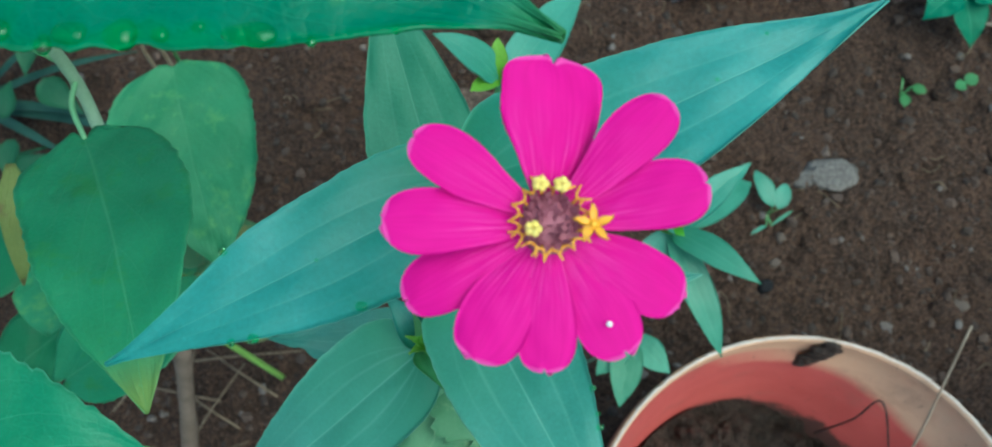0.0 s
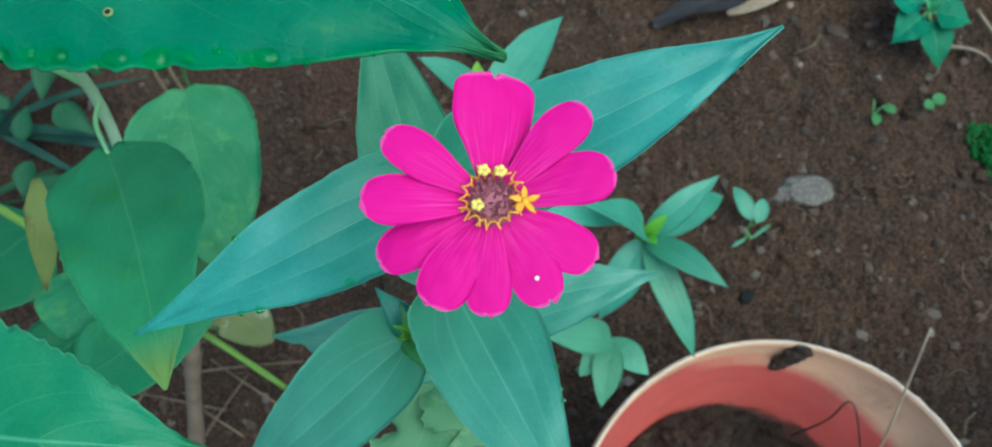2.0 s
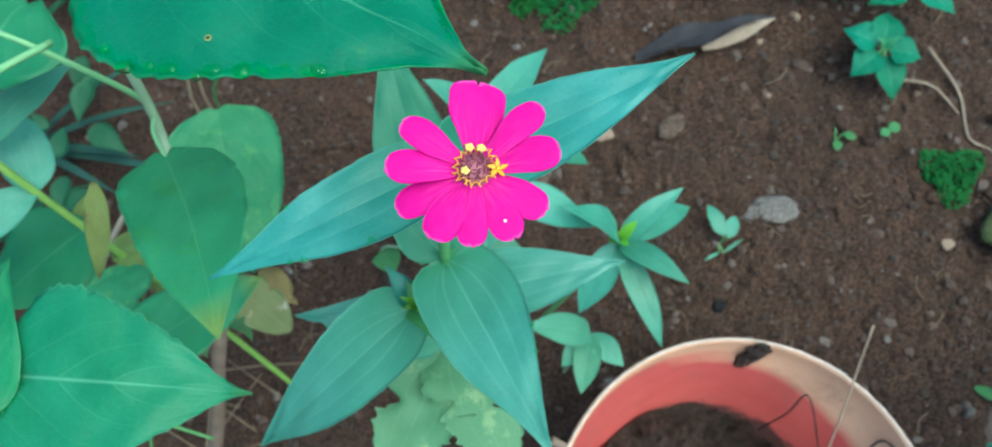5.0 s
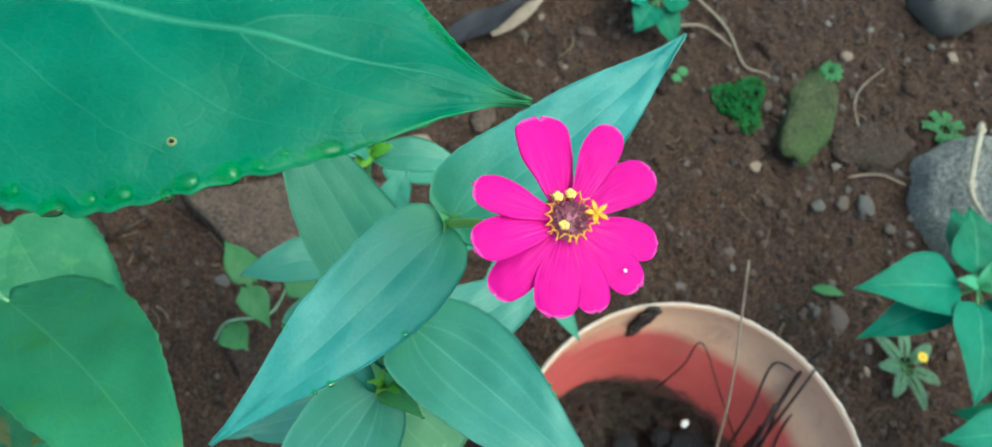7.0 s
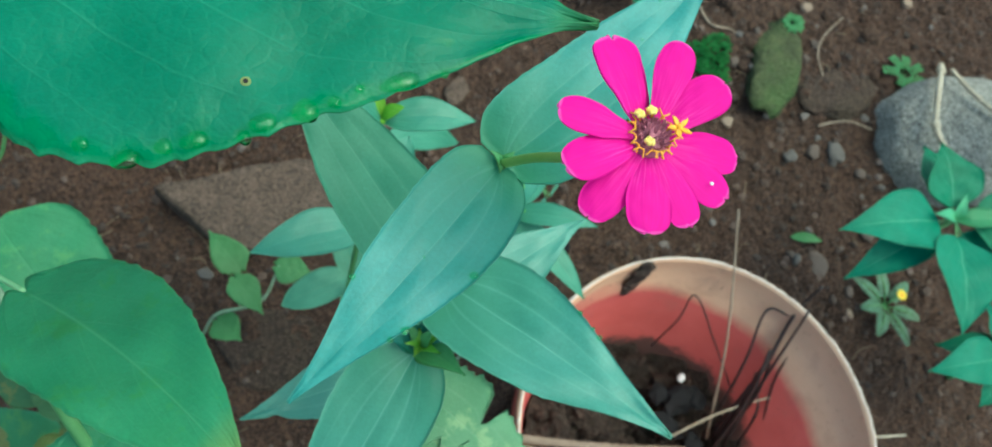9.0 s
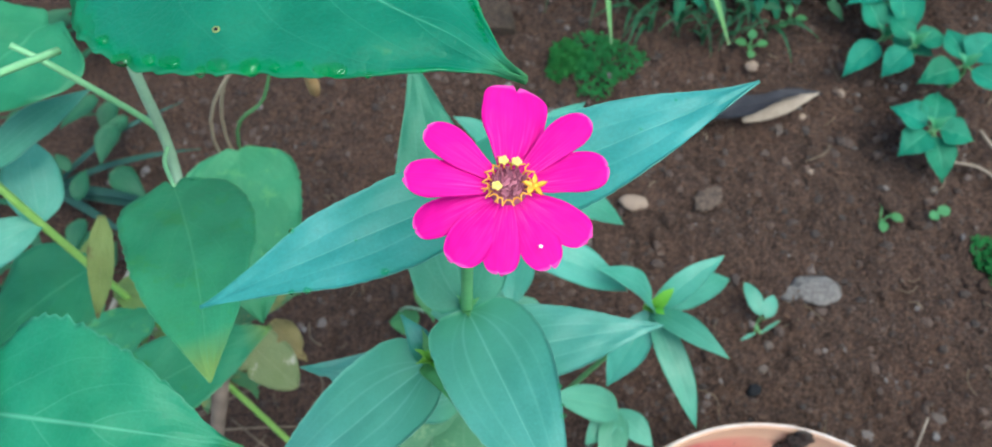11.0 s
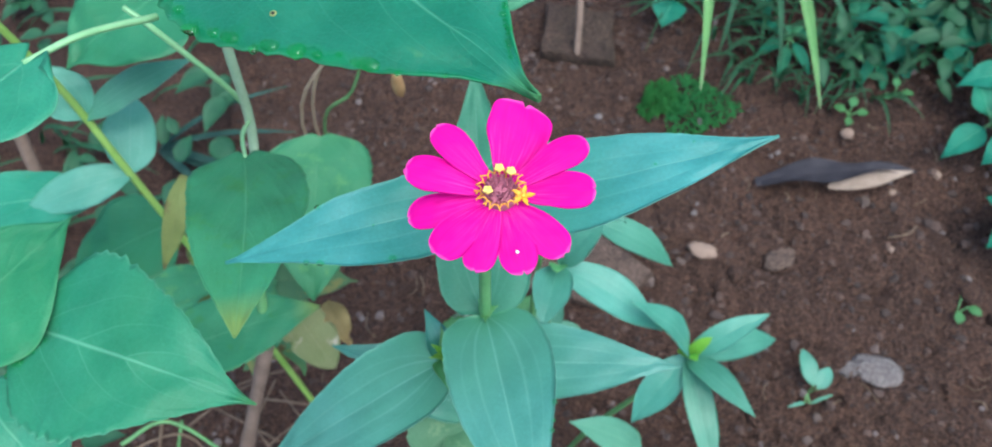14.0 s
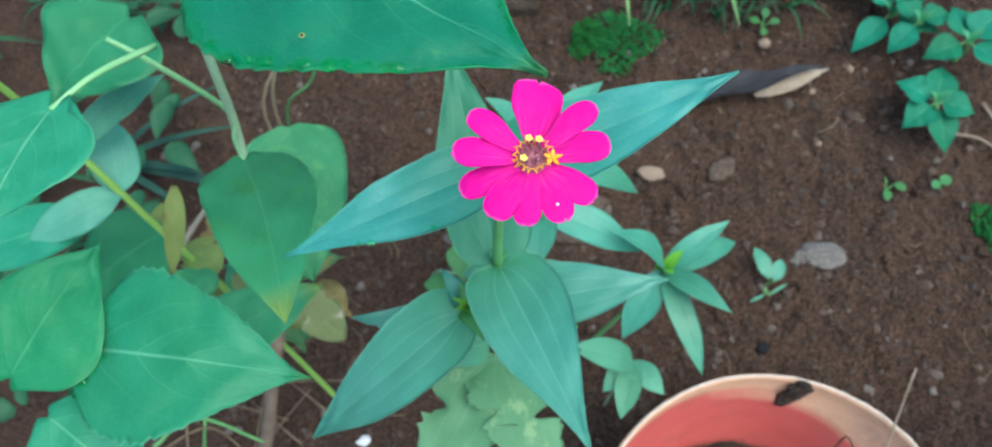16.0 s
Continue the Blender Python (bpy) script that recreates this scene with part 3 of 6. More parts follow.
def smooth_line(pts, steps=8):
    """A Catmull-Rom line through the points."""
    p = np.asarray(pts, float)
    if len(p) < 3:
        t = np.linspace(0, 1, steps + 1)[:, None]
        return p[0] + (p[-1] - p[0]) * t
    p = np.vstack([2 * p[0] - p[1], p, 2 * p[-1] - p[-2]])
    out = []
    for i in range(1, len(p) - 2):
        for t in np.linspace(0, 1, steps, endpoint=False):
            out.append(0.5 * (2 * p[i] + (p[i + 1] - p[i - 1]) * t + (2 * p[i - 1] - 5 * p[i] + 4 * p[i + 1] - p[i + 2]) * t * t
                              + (3 * p[i] - p[i - 1] - 3 * p[i + 1] + p[i + 2]) * t**3))
    return np.array(out + [p[-2]])


def tube_geo(pts, r0, r1=None, sides=8, steps=6, knots=0.0, seed=0):
    """A tapered stalk along the points, with uneven girth and closed ends."""
    rnd = np.random.RandomState(seed)
    line = smooth_line(pts, steps)
    r1 = r0 if r1 is None else r1
    n = len(line)
    tan = np.gradient(line, axis=0)
    ref = np.array([0.3, 0.2, 1.0]) if abs(unit(tan[0])[2]) < 0.9 else np.array([1.0, 0.1, 0.0])
    verts, faces = [], []
    for k in range(n):
        t = unit(tan[k])
        x = unit(np.cross(ref, t))
        y = np.cross(t, x)
        r = (r0 + (r1 - r0) * k / (n - 1)) * (1 + knots * rnd.uniform(-1, 1))
        for q in range(sides):
            f = 2 * math.pi * q / sides
            verts.append(line[k] + r * (math.cos(f) * x + math.sin(f) * y))
    for k in range(n - 1):
        for q in range(sides):
            p = (q + 1) % sides
            faces.append((k * sides + q, k * sides + p, (k + 1) * sides + p, (k + 1) * sides + q))
    faces.append(tuple(range(sides - 1, -1, -1)))
    faces.append(tuple((n - 1) * sides + q for q in range(sides)))
    return np.array(verts), faces


def ball(detail=2):
    bm = bmesh.new()
    bmesh.ops.create_icosphere(bm, subdivisions=detail, radius=1.0)
    v = np.array([x.co[:] for x in bm.verts])
    f = [tuple(x.index for x in face.verts) for face in bm.faces]
    bm.free()
    return v, f


BALLS = {d: ball(d) for d in (1, 2, 3, 4)}


def rock_geo(center, size, turn=0.0, rough=0.22, seed=0, detail=3, flat=0.35):
    """A worn stone: a ball pressed, roughened and turned."""
    v, f = BALLS[detail]
    v = v.copy()
    off = Vector((seed * 3.1, seed * 1.7, seed * 0.9))
    for i, p in enumerate(v):
        w = Vector(p)
        v[i] = p * (1 + rough * (noise.noise(w * 1.3 + off) + 0.5 * noise.noise(w * 3.1 + off) + 0.25 * noise.noise(w * 7 + off)))
    v[:, 2] = np.where(v[:, 2] > 0, np.tanh(v[:, 2] / max(flat, 0.05) * 0.8) * flat / 0.8 if flat < 1 else v[:, 2], v[:, 2])
    v = v * np.asarray(size)
    c, s = math.cos(radians(turn)), math.sin(radians(turn))
    return v @ np.array([[c, s, 0], [-s, c, 0], [0, 0, 1]]) + np.asarray(center), f


def blob_geo(center, r, squash=0.6, up=(0, 0, 1), detail=2):
    v, f = BALLS[detail]
    n = unit(up)
    x = unit(np.cross(n, (0.3, 1, 0.1)))
    y = np.cross(n, x)
    return np.asarray(center) + (v[:, :1] * x + v[:, 1:2] * y) * r + v[:, 2:] * n * r * squash, f


def beads(geo, spots, label):
    """Water drops clinging to a leaf where it comes nearest to the given places. spots: place, radius, how long it is drawn out along x."""
    v = np.asarray(geo[0])
    v = v[: len(v) // 2]
    for p, r, long in spots:
        d = np.hypot(*(v[:, :2] - np.asarray(p)[:2]).T)
        p = v[d.argmin()]
        b, f = blob_geo((0, 0, 0), r * 1.35, 0.62, detail=3)
        wob = 1 + 0.12 * np.sin(b[:, :1] / r * 2.3 + p[0] * 900)
        ob = solo("water_drop", (b * wob * (long, 1, 1) + p + (0, 0, r * 0.15), f), WATER, label, "water drop", "water drops")
        ob.visible_shadow = False


# ---------------------------------------------------------------- ground
def ground_height(x, y):
    """The bed rises gently away from the path and to the side, and is lumpy."""
    near = math.exp(-((math.hypot(x - 0.2, y - 0.15) / 1.3) ** 4))
    h = (0.0691 * x + 0.1201 * y) * near
    p = Vector((x, y, 0.0))
    h += near * (0.007 * noise.noise(p * 9) + 0.0062 * noise.noise(p * 23) + 0.0056 * noise.noise(p * 55) + 0.0034 * noise.noise(p * 125) + 0.0020 * noise.noise(p * 230))
    return h + (1 - near) * 0.02 * noise.noise(p * 0.7)


def at_ground(x, y, lift=0.0):
    return np.array([x, y, ground_height(x, y) + lift])


def spread(lo, hi, step, far):
    fine = np.arange(lo, hi + step / 2, step)
    out, g, e = [], step, hi
    while e < far:
        g *= 1.35
        e += g
        out.append(e)
    down, g, e = [], step, lo
    while e > -far:
        g *= 1.35
        e -= g
        down.append(e)
    return np.array(down[::-1] + list(fine) + out)


def build_ground():
    xs, ys = spread(-0.42, 0.80, 0.0026, 300.0), spread(-0.26, 0.66, 0.0026, 300.0)
    verts = [(x, y, ground_height(x, y)) for x in xs for y in ys]
    m = len(ys)
    i, j = np.meshgrid(np.arange(len(xs) - 1), np.arange(m - 1), indexing="ij")
    a = (i * m + j).ravel()
    ob = mesh_object("ground", verts, np.stack([a, a + m, a + m + 1, a + 1], 1), SOIL)
    return tagged(ob, "damp reddish-brown garden soil with crumbs and grit", "ground", kind="structure")


build_ground()


def build_crumbs():
    rnd = np.random.RandomState(4)
    verts, faces = [], []
    v, f = BALLS[1]
    n = 0
    for k in range(22000):
        x, y = rnd.uniform(-0.42, 0.82), rnd.uniform(-0.28, 0.62)
        if math.hypot(x - 0.193, y + 0.114) < 0.125:
            continue
        clump = 0.5 + 0.5 * noise.noise(Vector((x * 14, y * 14, 3.3)))
        if k < 19000:
            r = 0.0006 + 0.0042 * rnd.rand() ** 6.0
        elif rnd.rand() < clump:
            r = rnd.uniform(0.0013, 0.0034)
        else:
            continue
        c = at_ground(x, y, r * 0.15)
        w = v * (1 + 0.38 * rnd.uniform(-1, 1, (len(v), 1))) * np.array([rnd.uniform(0.7, 1.3), rnd.uniform(0.7, 1.3), 0.7]) * r + c
        verts.append(w)
        faces += [tuple(q + n for q in t) for t in f]
        n += len(v)
    ob = mesh_object("soil_crumbs", np.concatenate(verts), faces, CRUMB, smooth=False)
    tagged(ob, "loose soil crumbs and small gravel on the bed", "gravel", kind="stuff")


build_crumbs()


def build_clods():
    """Half-sunken lumps of damp earth, larger than the crumbs."""
    rnd = np.random.RandomState(19)
    verts, faces, n = [], [], 0
    for k in range(620):
        x, y = rnd.uniform(-0.40, 0.78), rnd.uniform(-0.26, 0.58)
        r = 0.0035 + 0.0085 * rnd.rand() ** 2.5
        if math.hypot(x - 0.193, y + 0.114) < 0.135 + r or noise.noise(Vector((x * 8, y * 8, 7.7))) < -0.12:
            continue
        v, f = rock_geo(at_ground(x, y, -r * 0.10), (r * rnd.uniform(0.7, 1.3), r * rnd.uniform(0.6, 1.0), r * 0.62), rnd.uniform(0, 360), 0.26, k, 2, 1)
        verts.append(v)
        faces += [tuple(q + n for q in t) for t in f]
        n += len(v)
    ob = mesh_object("earth_clods", np.concatenate(verts), faces, SOIL, smooth=True)
    tagged(ob, "rounded clods of damp reddish earth half sunk in the bed", "soil", kind="stuff")


build_clods()

# ---------------------------------------------------------------- zinnia with the magenta flower
N1, N2, N3 = (-0.0018, 0.0014, 0.5387), (-0.0055, -0.0015, 0.4410), (-0.0188, -0.0185, 0.4210)
FLOWER = np.array([0.0112, -0.0216, 0.5895])


LEAF_DROPS = [(-0.0762, (-0.0521, -0.0142), 0.0006), (-0.0762, (-0.0235, -0.0254), 0.0008), (-0.0762, (-0.0443, -0.0321), 0.0008), (-0.0762, (-0.0490, -0.0332), 0.0006),
              (-0.0762, (-0.0324, -0.0158), 0.0003), (0.0796, (0.0569, 0.0271), 0.0003), (0.0796, (0.0464, 0.0183), 0.0003), (0.0396, (0.0371, -0.0337), 0.0007),
              (0.0396, (0.0359, -0.0449), 0.0007), (0.0396, (0.0341, -0.0412), 0.0005)]


def zinnia():
    root = at_ground(-0.012, 0.012)
    plant = thing("zinnia_plant", root, "tall green zinnia with one open magenta flower and paired leaves", "flower plant")
    part("stem", tube_geo([root - (0, 0, 0.01), (-0.012, 0.008, 0.2), (-0.010, 0.002, 0.34), N2, N1], 0.0032, 0.0021, 10), STEM, plant)
    part("flower_stalk", tube_geo([N1, (0.001, -0.006, 0.556), (0.0085, -0.0185, 0.576), FLOWER - (0, 0, 0.005)], 0.0013, 0.0014, 10), STEM_YELLOW, plant)
    for base, tip, width, up, kw in (
        (N1, (-0.0762, -0.0370, 0.5312), 0.0290, (-0.08, -0.08, 1), dict(arch=0.05, fold=0.10, bend=-0.035)),
        (N1, (0.0796, 0.0335, 0.5590), 0.0325, (0.0, 0.0, 1), dict(arch=0.03, fold=0.08, bend=0.07)),
        (N2, (0.0396, -0.0868, 0.4690), 0.043, (0, 0, 1), dict(arch=0.045, fold=0.10)),
        (N2, (-0.0363, 0.0947, 0.4765), 0.040, (0, -0.2, 1), dict(arch=0.03, fold=0.1)),
        (N3, (-0.1018, -0.0760, 0.3480), 0.041, (0, 0, 1), dict(arch=0.09, fold=0.10, bend=-0.05)),
        ((-0.008, -0.006, 0.385), (0.0806, 0.0125, 0.3970), 0.038, (0, 0, 1), dict(arch=0.03, fold=0.08)),
        ((-0.012, -0.012, 0.335), (-0.0902, -0.0083, 0.3530), 0.035, (0, 0, 1), dict(arch=0.08, fold=0.06, bites=1)),
    ):
        geo = leaf_geo(base, tip, width, up, seed=int(1000 * width), nu=56, nv=24, wave=0.012, tooth=0.006, pleat=0.006, **kw)
        part("leaf", geo, ZINNIA if base is N1 else ZINNIA_BACK if tip[1] > 0.05 else ZINNIA_LOWER_LIT, plant)
        beads(geo, [(p, r, 1.0) for k, p, r in LEAF_DROPS if k == tip[0]], "tiny water drop on the zinnia leaf")
    for tip, w, s in (((-0.048, -0.105, 0.30), 0.055, 3), ((0.034, -0.10, 0.31), 0.05, 8)):
        part("leaf", leaf_geo((-0.008, -0.015, 0.315), tip, w, (0, 0, 1), arch=0.06, fold=0.04, wave=0.05, tooth=0.05, bites=5, seed=s, nu=44, nv=14),
             ZINNIA_OLD, plant, "pale old leaf with eaten edges")
    for k, (dx, dy, w) in enumerate(((0.018, 0.008, 0.012), (-0.014, 0.016, 0.012), (0.010, -0.018, 0.013), (-0.004, 0.009, 0.006), (0.006, 0.003, 0.006))):
        part("leaf", leaf_geo(N3, np.add(N3, (dx, dy, 0.010 if k < 3 else 0.014)), w, (0, 0, 1), arch=0.15, fold=0.2, seed=k, nu=12, nv=6),
             ZINNIA_YOUNG if k > 1 else ZINNIA, plant)
    for k in range(7):
        q, ln = 0.5 + k * 2.4, 0.0065 + 0.0022 * (k % 3)
        part("leaf", leaf_geo(N3, np.add(N3, (0.75 * ln * math.cos(q), 0.75 * ln * math.sin(q), 0.010 + 0.001 * (k % 2))), 0.0045, (-math.cos(q), -math.sin(q), 1.4), arch=0.15, fold=0.3, seed=k, nu=10, nv=6, shape="pointed"),
             LIME, plant, "lime green growing tip")
    for k, (dx, dy) in enumerate(((0.006, 0.004), (-0.005, 0.005), (0.002, -0.006))):
        part("leaf", leaf_geo(N2, np.add(N2, np.multiply((dx, dy, 0.006), 0.8)), 0.004, (0, 0, 1), arch=0.15, fold=0.2, seed=k, nu=8, nv=4), ZINNIA_YOUNG, plant)
        part("leaf", leaf_geo(N1, np.add(N1, np.multiply((-dy, dx, 0.005), 0.6)), 0.003, (0, 0, 1), arch=0.15, fold=0.2, seed=k, nu=8, nv=4), ZINNIA_YOUNG, plant)

    # flower head: bracts below, a ring of petals, a scaly disc with florets
    rings = [(0.0018, -0.006), (0.0035, -0.0045), (0.0044, -0.001), (0.0046, 0.0010), (0.0042, 0.0022), (0.0026, 0.0030), (0.0005, 0.0033)]
    v, f, sides = [], [], 24
    for r, z in rings:
        v += [FLOWER + (r * math.cos(2 * math.pi * q / sides), r * math.sin(2 * math.pi * q / sides), z) for q in range(sides)]
    for k in range(len(rings) - 1):
        f += [(k * sides + q, k * sides + (q + 1) % sides, (k + 1) * sides + (q + 1) % sides, (k + 1) * sides + q) for q in range(sides)]
    f += [tuple(range(sides - 1, -1, -1)), tuple(len(v) - sides + q for q in range(sides))]
    head = part("flower_head", (v, f), DISC, plant, "maroon scaly disc of the flower")
    tips = ((0.0117, 0.0018, 0.5962, 0.0166, 0.05), (0.0284, -0.0038, 0.5945, 0.0088, 0.0), (0.0336, -0.0160, 0.5938, 0.0102, 0.03), (0.0302, -0.0322, 0.5885, 0.0098, 0.0),
            (0.0222, -0.0400, 0.5892, 0.0094, 0.045), (0.0106, -0.0427, 0.5899, 0.0086, 0.03), (0.0006, -0.0410, 0.5908, 0.0104, 0.0), (-0.0094, -0.0328, 0.5885, 0.0092, 0.03),
            (-0.0120, -0.0228, 0.5960, 0.0098, 0.0), (-0.0082, -0.0109, 0.5970, 0.0086, 0.015))
    for k, (x, y, z, w, dent) in enumerate(tips):
        tip = np.array([x, y, z])
        way = unit(tip - FLOWER)
        start = FLOWER + way * 0.0026 + (0, 0, 0.0007 * (k % 2))
        part("petal", leaf_geo(start, tip, w, (0.5, 0, 1) if k == 0 else (0, 0, 1), pleat=0.010, arch=0.05, fold=-0.03, curl=0.10, shape="petal", notch=dent, blunt=0.84 if k == 0 else 0.68,
                               nu=32, nv=16, seed=40 + k, droop=0.02, wave=0.012), PETAL, head)
    rnd = np.random.RandomState(5)
    for k in range(70):
        r, q = 0.0038 * math.sqrt((k + 0.5) / 70) * rnd.uniform(0.92, 1.08), k * 2.39996 + rnd.uniform(-0.25, 0.25)
        c = FLOWER + (r * math.cos(q), r * math.sin(q), 0.0031 - 30 * r * r)
        out = np.array([0.5 * math.cos(q), 0.5 * math.sin(q), 1.0])
        part("disc_scale", leaf_geo(c, c + unit(out) * rnd.uniform(0.0010, 0.0019), rnd.uniform(0.0008, 0.0012), (-math.cos(q), -math.sin(q), 0.6), shape="oval", nu=4, nv=2, thick=0.0002), DISC, head)
    for k in range(17):
        q = 2 * math.pi * (k + rnd.uniform(-0.2, 0.2)) / 17
        d, t = np.array([math.cos(q), math.sin(q), 0]), np.array([-math.sin(q), math.cos(q), 0])
        out, wide = rnd.uniform(0.0008, 0.0018), rnd.uniform(0.0007, 0.0012)
        a0 = FLOWER + d * 0.0040 + (0, 0, rnd.uniform(0.0018, 0.0032))
        left, right = a0 + d * out * 0.6 + t * wide * 0.5 + (0, 0, 0.0014), a0 + d * out * 0.6 - t * wide * 0.5 + (0, 0, 0.0014)
        style = part("stigma", tube_geo([a0, a0 + d * out * 0.4 + (0, 0, 0.0010), left, a0 + d * out * 1.5 + t * wide * 1.2 + (0, 0, rnd.uniform(0.0004, 0.0012))], 0.00024, 0.00019, 6, 5), TAN, head)
        part("stigma_arm", tube_geo([a0 + d * out * 0.4 + (0, 0, 0.0010), right, a0 + d * out * 1.4 - t * wide * 1.2 + (0, 0, rnd.uniform(0.0004, 0.0012))], 0.00022, 0.00018, 6, 5), TAN, style)
    for x, y in ((0.0097, -0.0168), (0.0127, -0.0169), (0.0087, -0.0234)):
        c = (x, y, 0.5942)
        part("anther", join(*(blob_geo(np.add(c, (0.0007 * math.cos(q), 0.0007 * math.sin(q), 0.0004 * (q > 3))), 0.00062, 0.9) for q in (0, 1.3, 2.5, 3.8, 5.0))), CREAM, head)
    part("speck", blob_geo((0.0194, -0.0360, 0.5912), 0.00045, 0.7), WHITE_BIT, head, "white speck on a petal")
    star = np.array([0.0172, -0.0224, 0.5934])
    floret = part("ray_floret", blob_geo(star, 0.0008, 1.2), GOLD, head, "open golden star-shaped floret")
    for k in range(5):
        q = 0.35 + 2 * math.pi * k / 5
        part("floret_lobe", leaf_geo(star, star + (0.0029 * math.cos(q), 0.0029 * math.sin(q), 0.0006), 0.0013, (0, 0, 1), arch=0.08, shape="oval", nu=6, nv=4), GOLD, floret)
    for k in range(14):
        q = 2 * math.pi * k / 14
        d = np.array([math.cos(q), math.sin(q), 0.0])
        part("bract", leaf_geo(FLOWER + d * 0.002 - (0, 0, 0.0062), FLOWER + d * 0.0068 - (0, 0, 0.0012), 0.004, d, arch=0.15, shape="oval", nu=6, nv=4), BRACT, head)
    return plant


zinnia()


def shoot(label, root, bends, r, bud, leaves, name="zinnia_side_shoot", material=ZINNIA_SHOOT, stem=STEM):
    """A slender leafy shoot: its stem from the root through the bends to the bud, and leaves (base, tip, width, up, young, shape)."""
    plant = thing(name, root, label, "plant")
    part("stem", tube_geo([root, *bends, bud], r, r * 0.6, 8), stem, plant)
    for k, (base, tip, w, up, young, shape) in enumerate(leaves):
        part("leaf", leaf_geo(base, tip, w, up, arch=0.10, fold=0.14, shape=shape, seed=70 + k, nu=24, nv=14, wave=0.01, pleat=0.006), (material, ZINNIA_YOUNG, LIME)[young], plant)
    return plant


UP = (0, 0, 1)
SC = (0.0959, 0.0634, 0.2681)
shoot("leafy zinnia side shoot with a pale green bud", at_ground(0.03, 0.03), [(0.05, 0.04, 0.12), (0.085, 0.058, 0.22)], 0.0022, SC, [
    (SC, (0.1534, 0.1031, 0.2300), 0.021, UP, 0, "narrow"), (SC, (0.1367, 0.0307, 0.2885), 0.016, UP, 0, "narrow"),
    (SC, (0.137, 0.096, 0.285), 0.016, UP, 0, "narrow"), (SC, (0.1256, -0.0013, 0.2478), 0.018, UP, 0, "narrow"),
    (SC, (0.0726, 0.0220, 0.2406), 0.022, UP, 0, "narrow"), (SC, (0.0540, 0.0560, 0.3500), 0.020, UP, 0, "narrow"),
    (SC, (0.106, 0.072, 0.286), 0.008, UP, 2, "oval"), (SC, (0.088, 0.058, 0.286), 0.008, UP, 2, "oval"), (SC, (0.100, 0.056, 0.285), 0.007, UP, 2, "oval")])
LS = (0.0843, 0.0159, 0.200)
shoot("pale seedling with pointed leaves under the side shoot", at_ground(0.08, 0.02), [(0.082, 0.018, 0.1)], 0.0014, LS, [
    (LS, (0.0772, -0.0260, 0.200), 0.020, UP, 0, "narrow"), (LS, (0.1075, -0.0060, 0.200), 0.018, UP, 0, "narrow"), (LS, (0.0600, 0.0240, 0.205), 0.018, UP, 0, "oval"),
    (LS, (0.0640, -0.0075, 0.200), 0.018, UP, 0, "narrow"), (LS, (0.0360, 0.0125, 0.2400), 0.024, UP, 0, "narrow")], "seedling", ZINNIA_PALE, STEM_PALE)
SB = (0.0111, 0.0709, 0.3400)
shoot("second zinnia side shoot with long drooping leaves", at_ground(0.0, 0.05), [(0.004, 0.055, 0.15), (0.009, 0.066, 0.28)], 0.002, SB, [
    ((0.0209, 0.0999, 0.3450), (0.0740, 0.1052, 0.300), 0.020, UP, 0, "narrow"), (SB, (0.0748, 0.0580, 0.3137), 0.024, UP, 0, "narrow"), (SB, (0.012, 0.030, 0.35), 0.022, UP, 0, "narrow"),
    (SB, (0.0300, 0.0930, 0.360), 0.018, UP, 0, "oval"), (SB, (0.012, 0.060, 0.356), 0.010, UP, 1, "oval")])
NB = (0.0040, 0.0790, 0.420)
shoot("upright zinnia shoot with a lime green tip behind the flower", at_ground(-0.01, 0.06), [(-0.006, 0.065, 0.2), (0.0, 0.072, 0.34)], 0.002, NB, [
    ((0.010, 0.112, 0.345), (0.0463, 0.1726, 0.326), 0.024, UP, 0, "lance"), (NB, (0.042, 0.0640, 0.422), 0.017, UP, 0, "narrow"), (NB, (-0.0186, 0.0833, 0.4468), 0.013, UP, 0, "narrow"),
    (NB, (-0.006, 0.070, 0.430), 0.007, UP, 2, "oval"), (NB, (0.012, 0.076, 0.431), 0.007, UP, 2, "oval"), (NB, (0.003, 0.090, 0.431), 0.007, UP, 2, "oval"),
    ((-0.004, 0.060, 0.345), (-0.0618, 0.0640, 0.350), 0.024, UP, 0, "narrow")])

SP = (0.003, 0.076, 0.205)
shoot("small pale sprout with rounded yellowish leaves", at_ground(0.0, 0.075), [(0.002, 0.076, 0.12)], 0.0014, SP, [
    (SP, (-0.046, 0.074, 0.200), 0.024, UP, 0, "oval"), (SP, (-0.006, 0.046, 0.195), 0.020, UP, 0, "oval"), (SP, (0.034, 0.080, 0.200), 0.022, UP, 0, "oval"),
    (SP, (0.006, 0.104, 0.205), 0.020, UP, 0, "oval")], "sprout", ZINNIA_PALE, STEM_PALE)

# ---------------------------------------------------------------- broad-leaved shrub
J = np.array([-0.164, 0.087, 0.395])


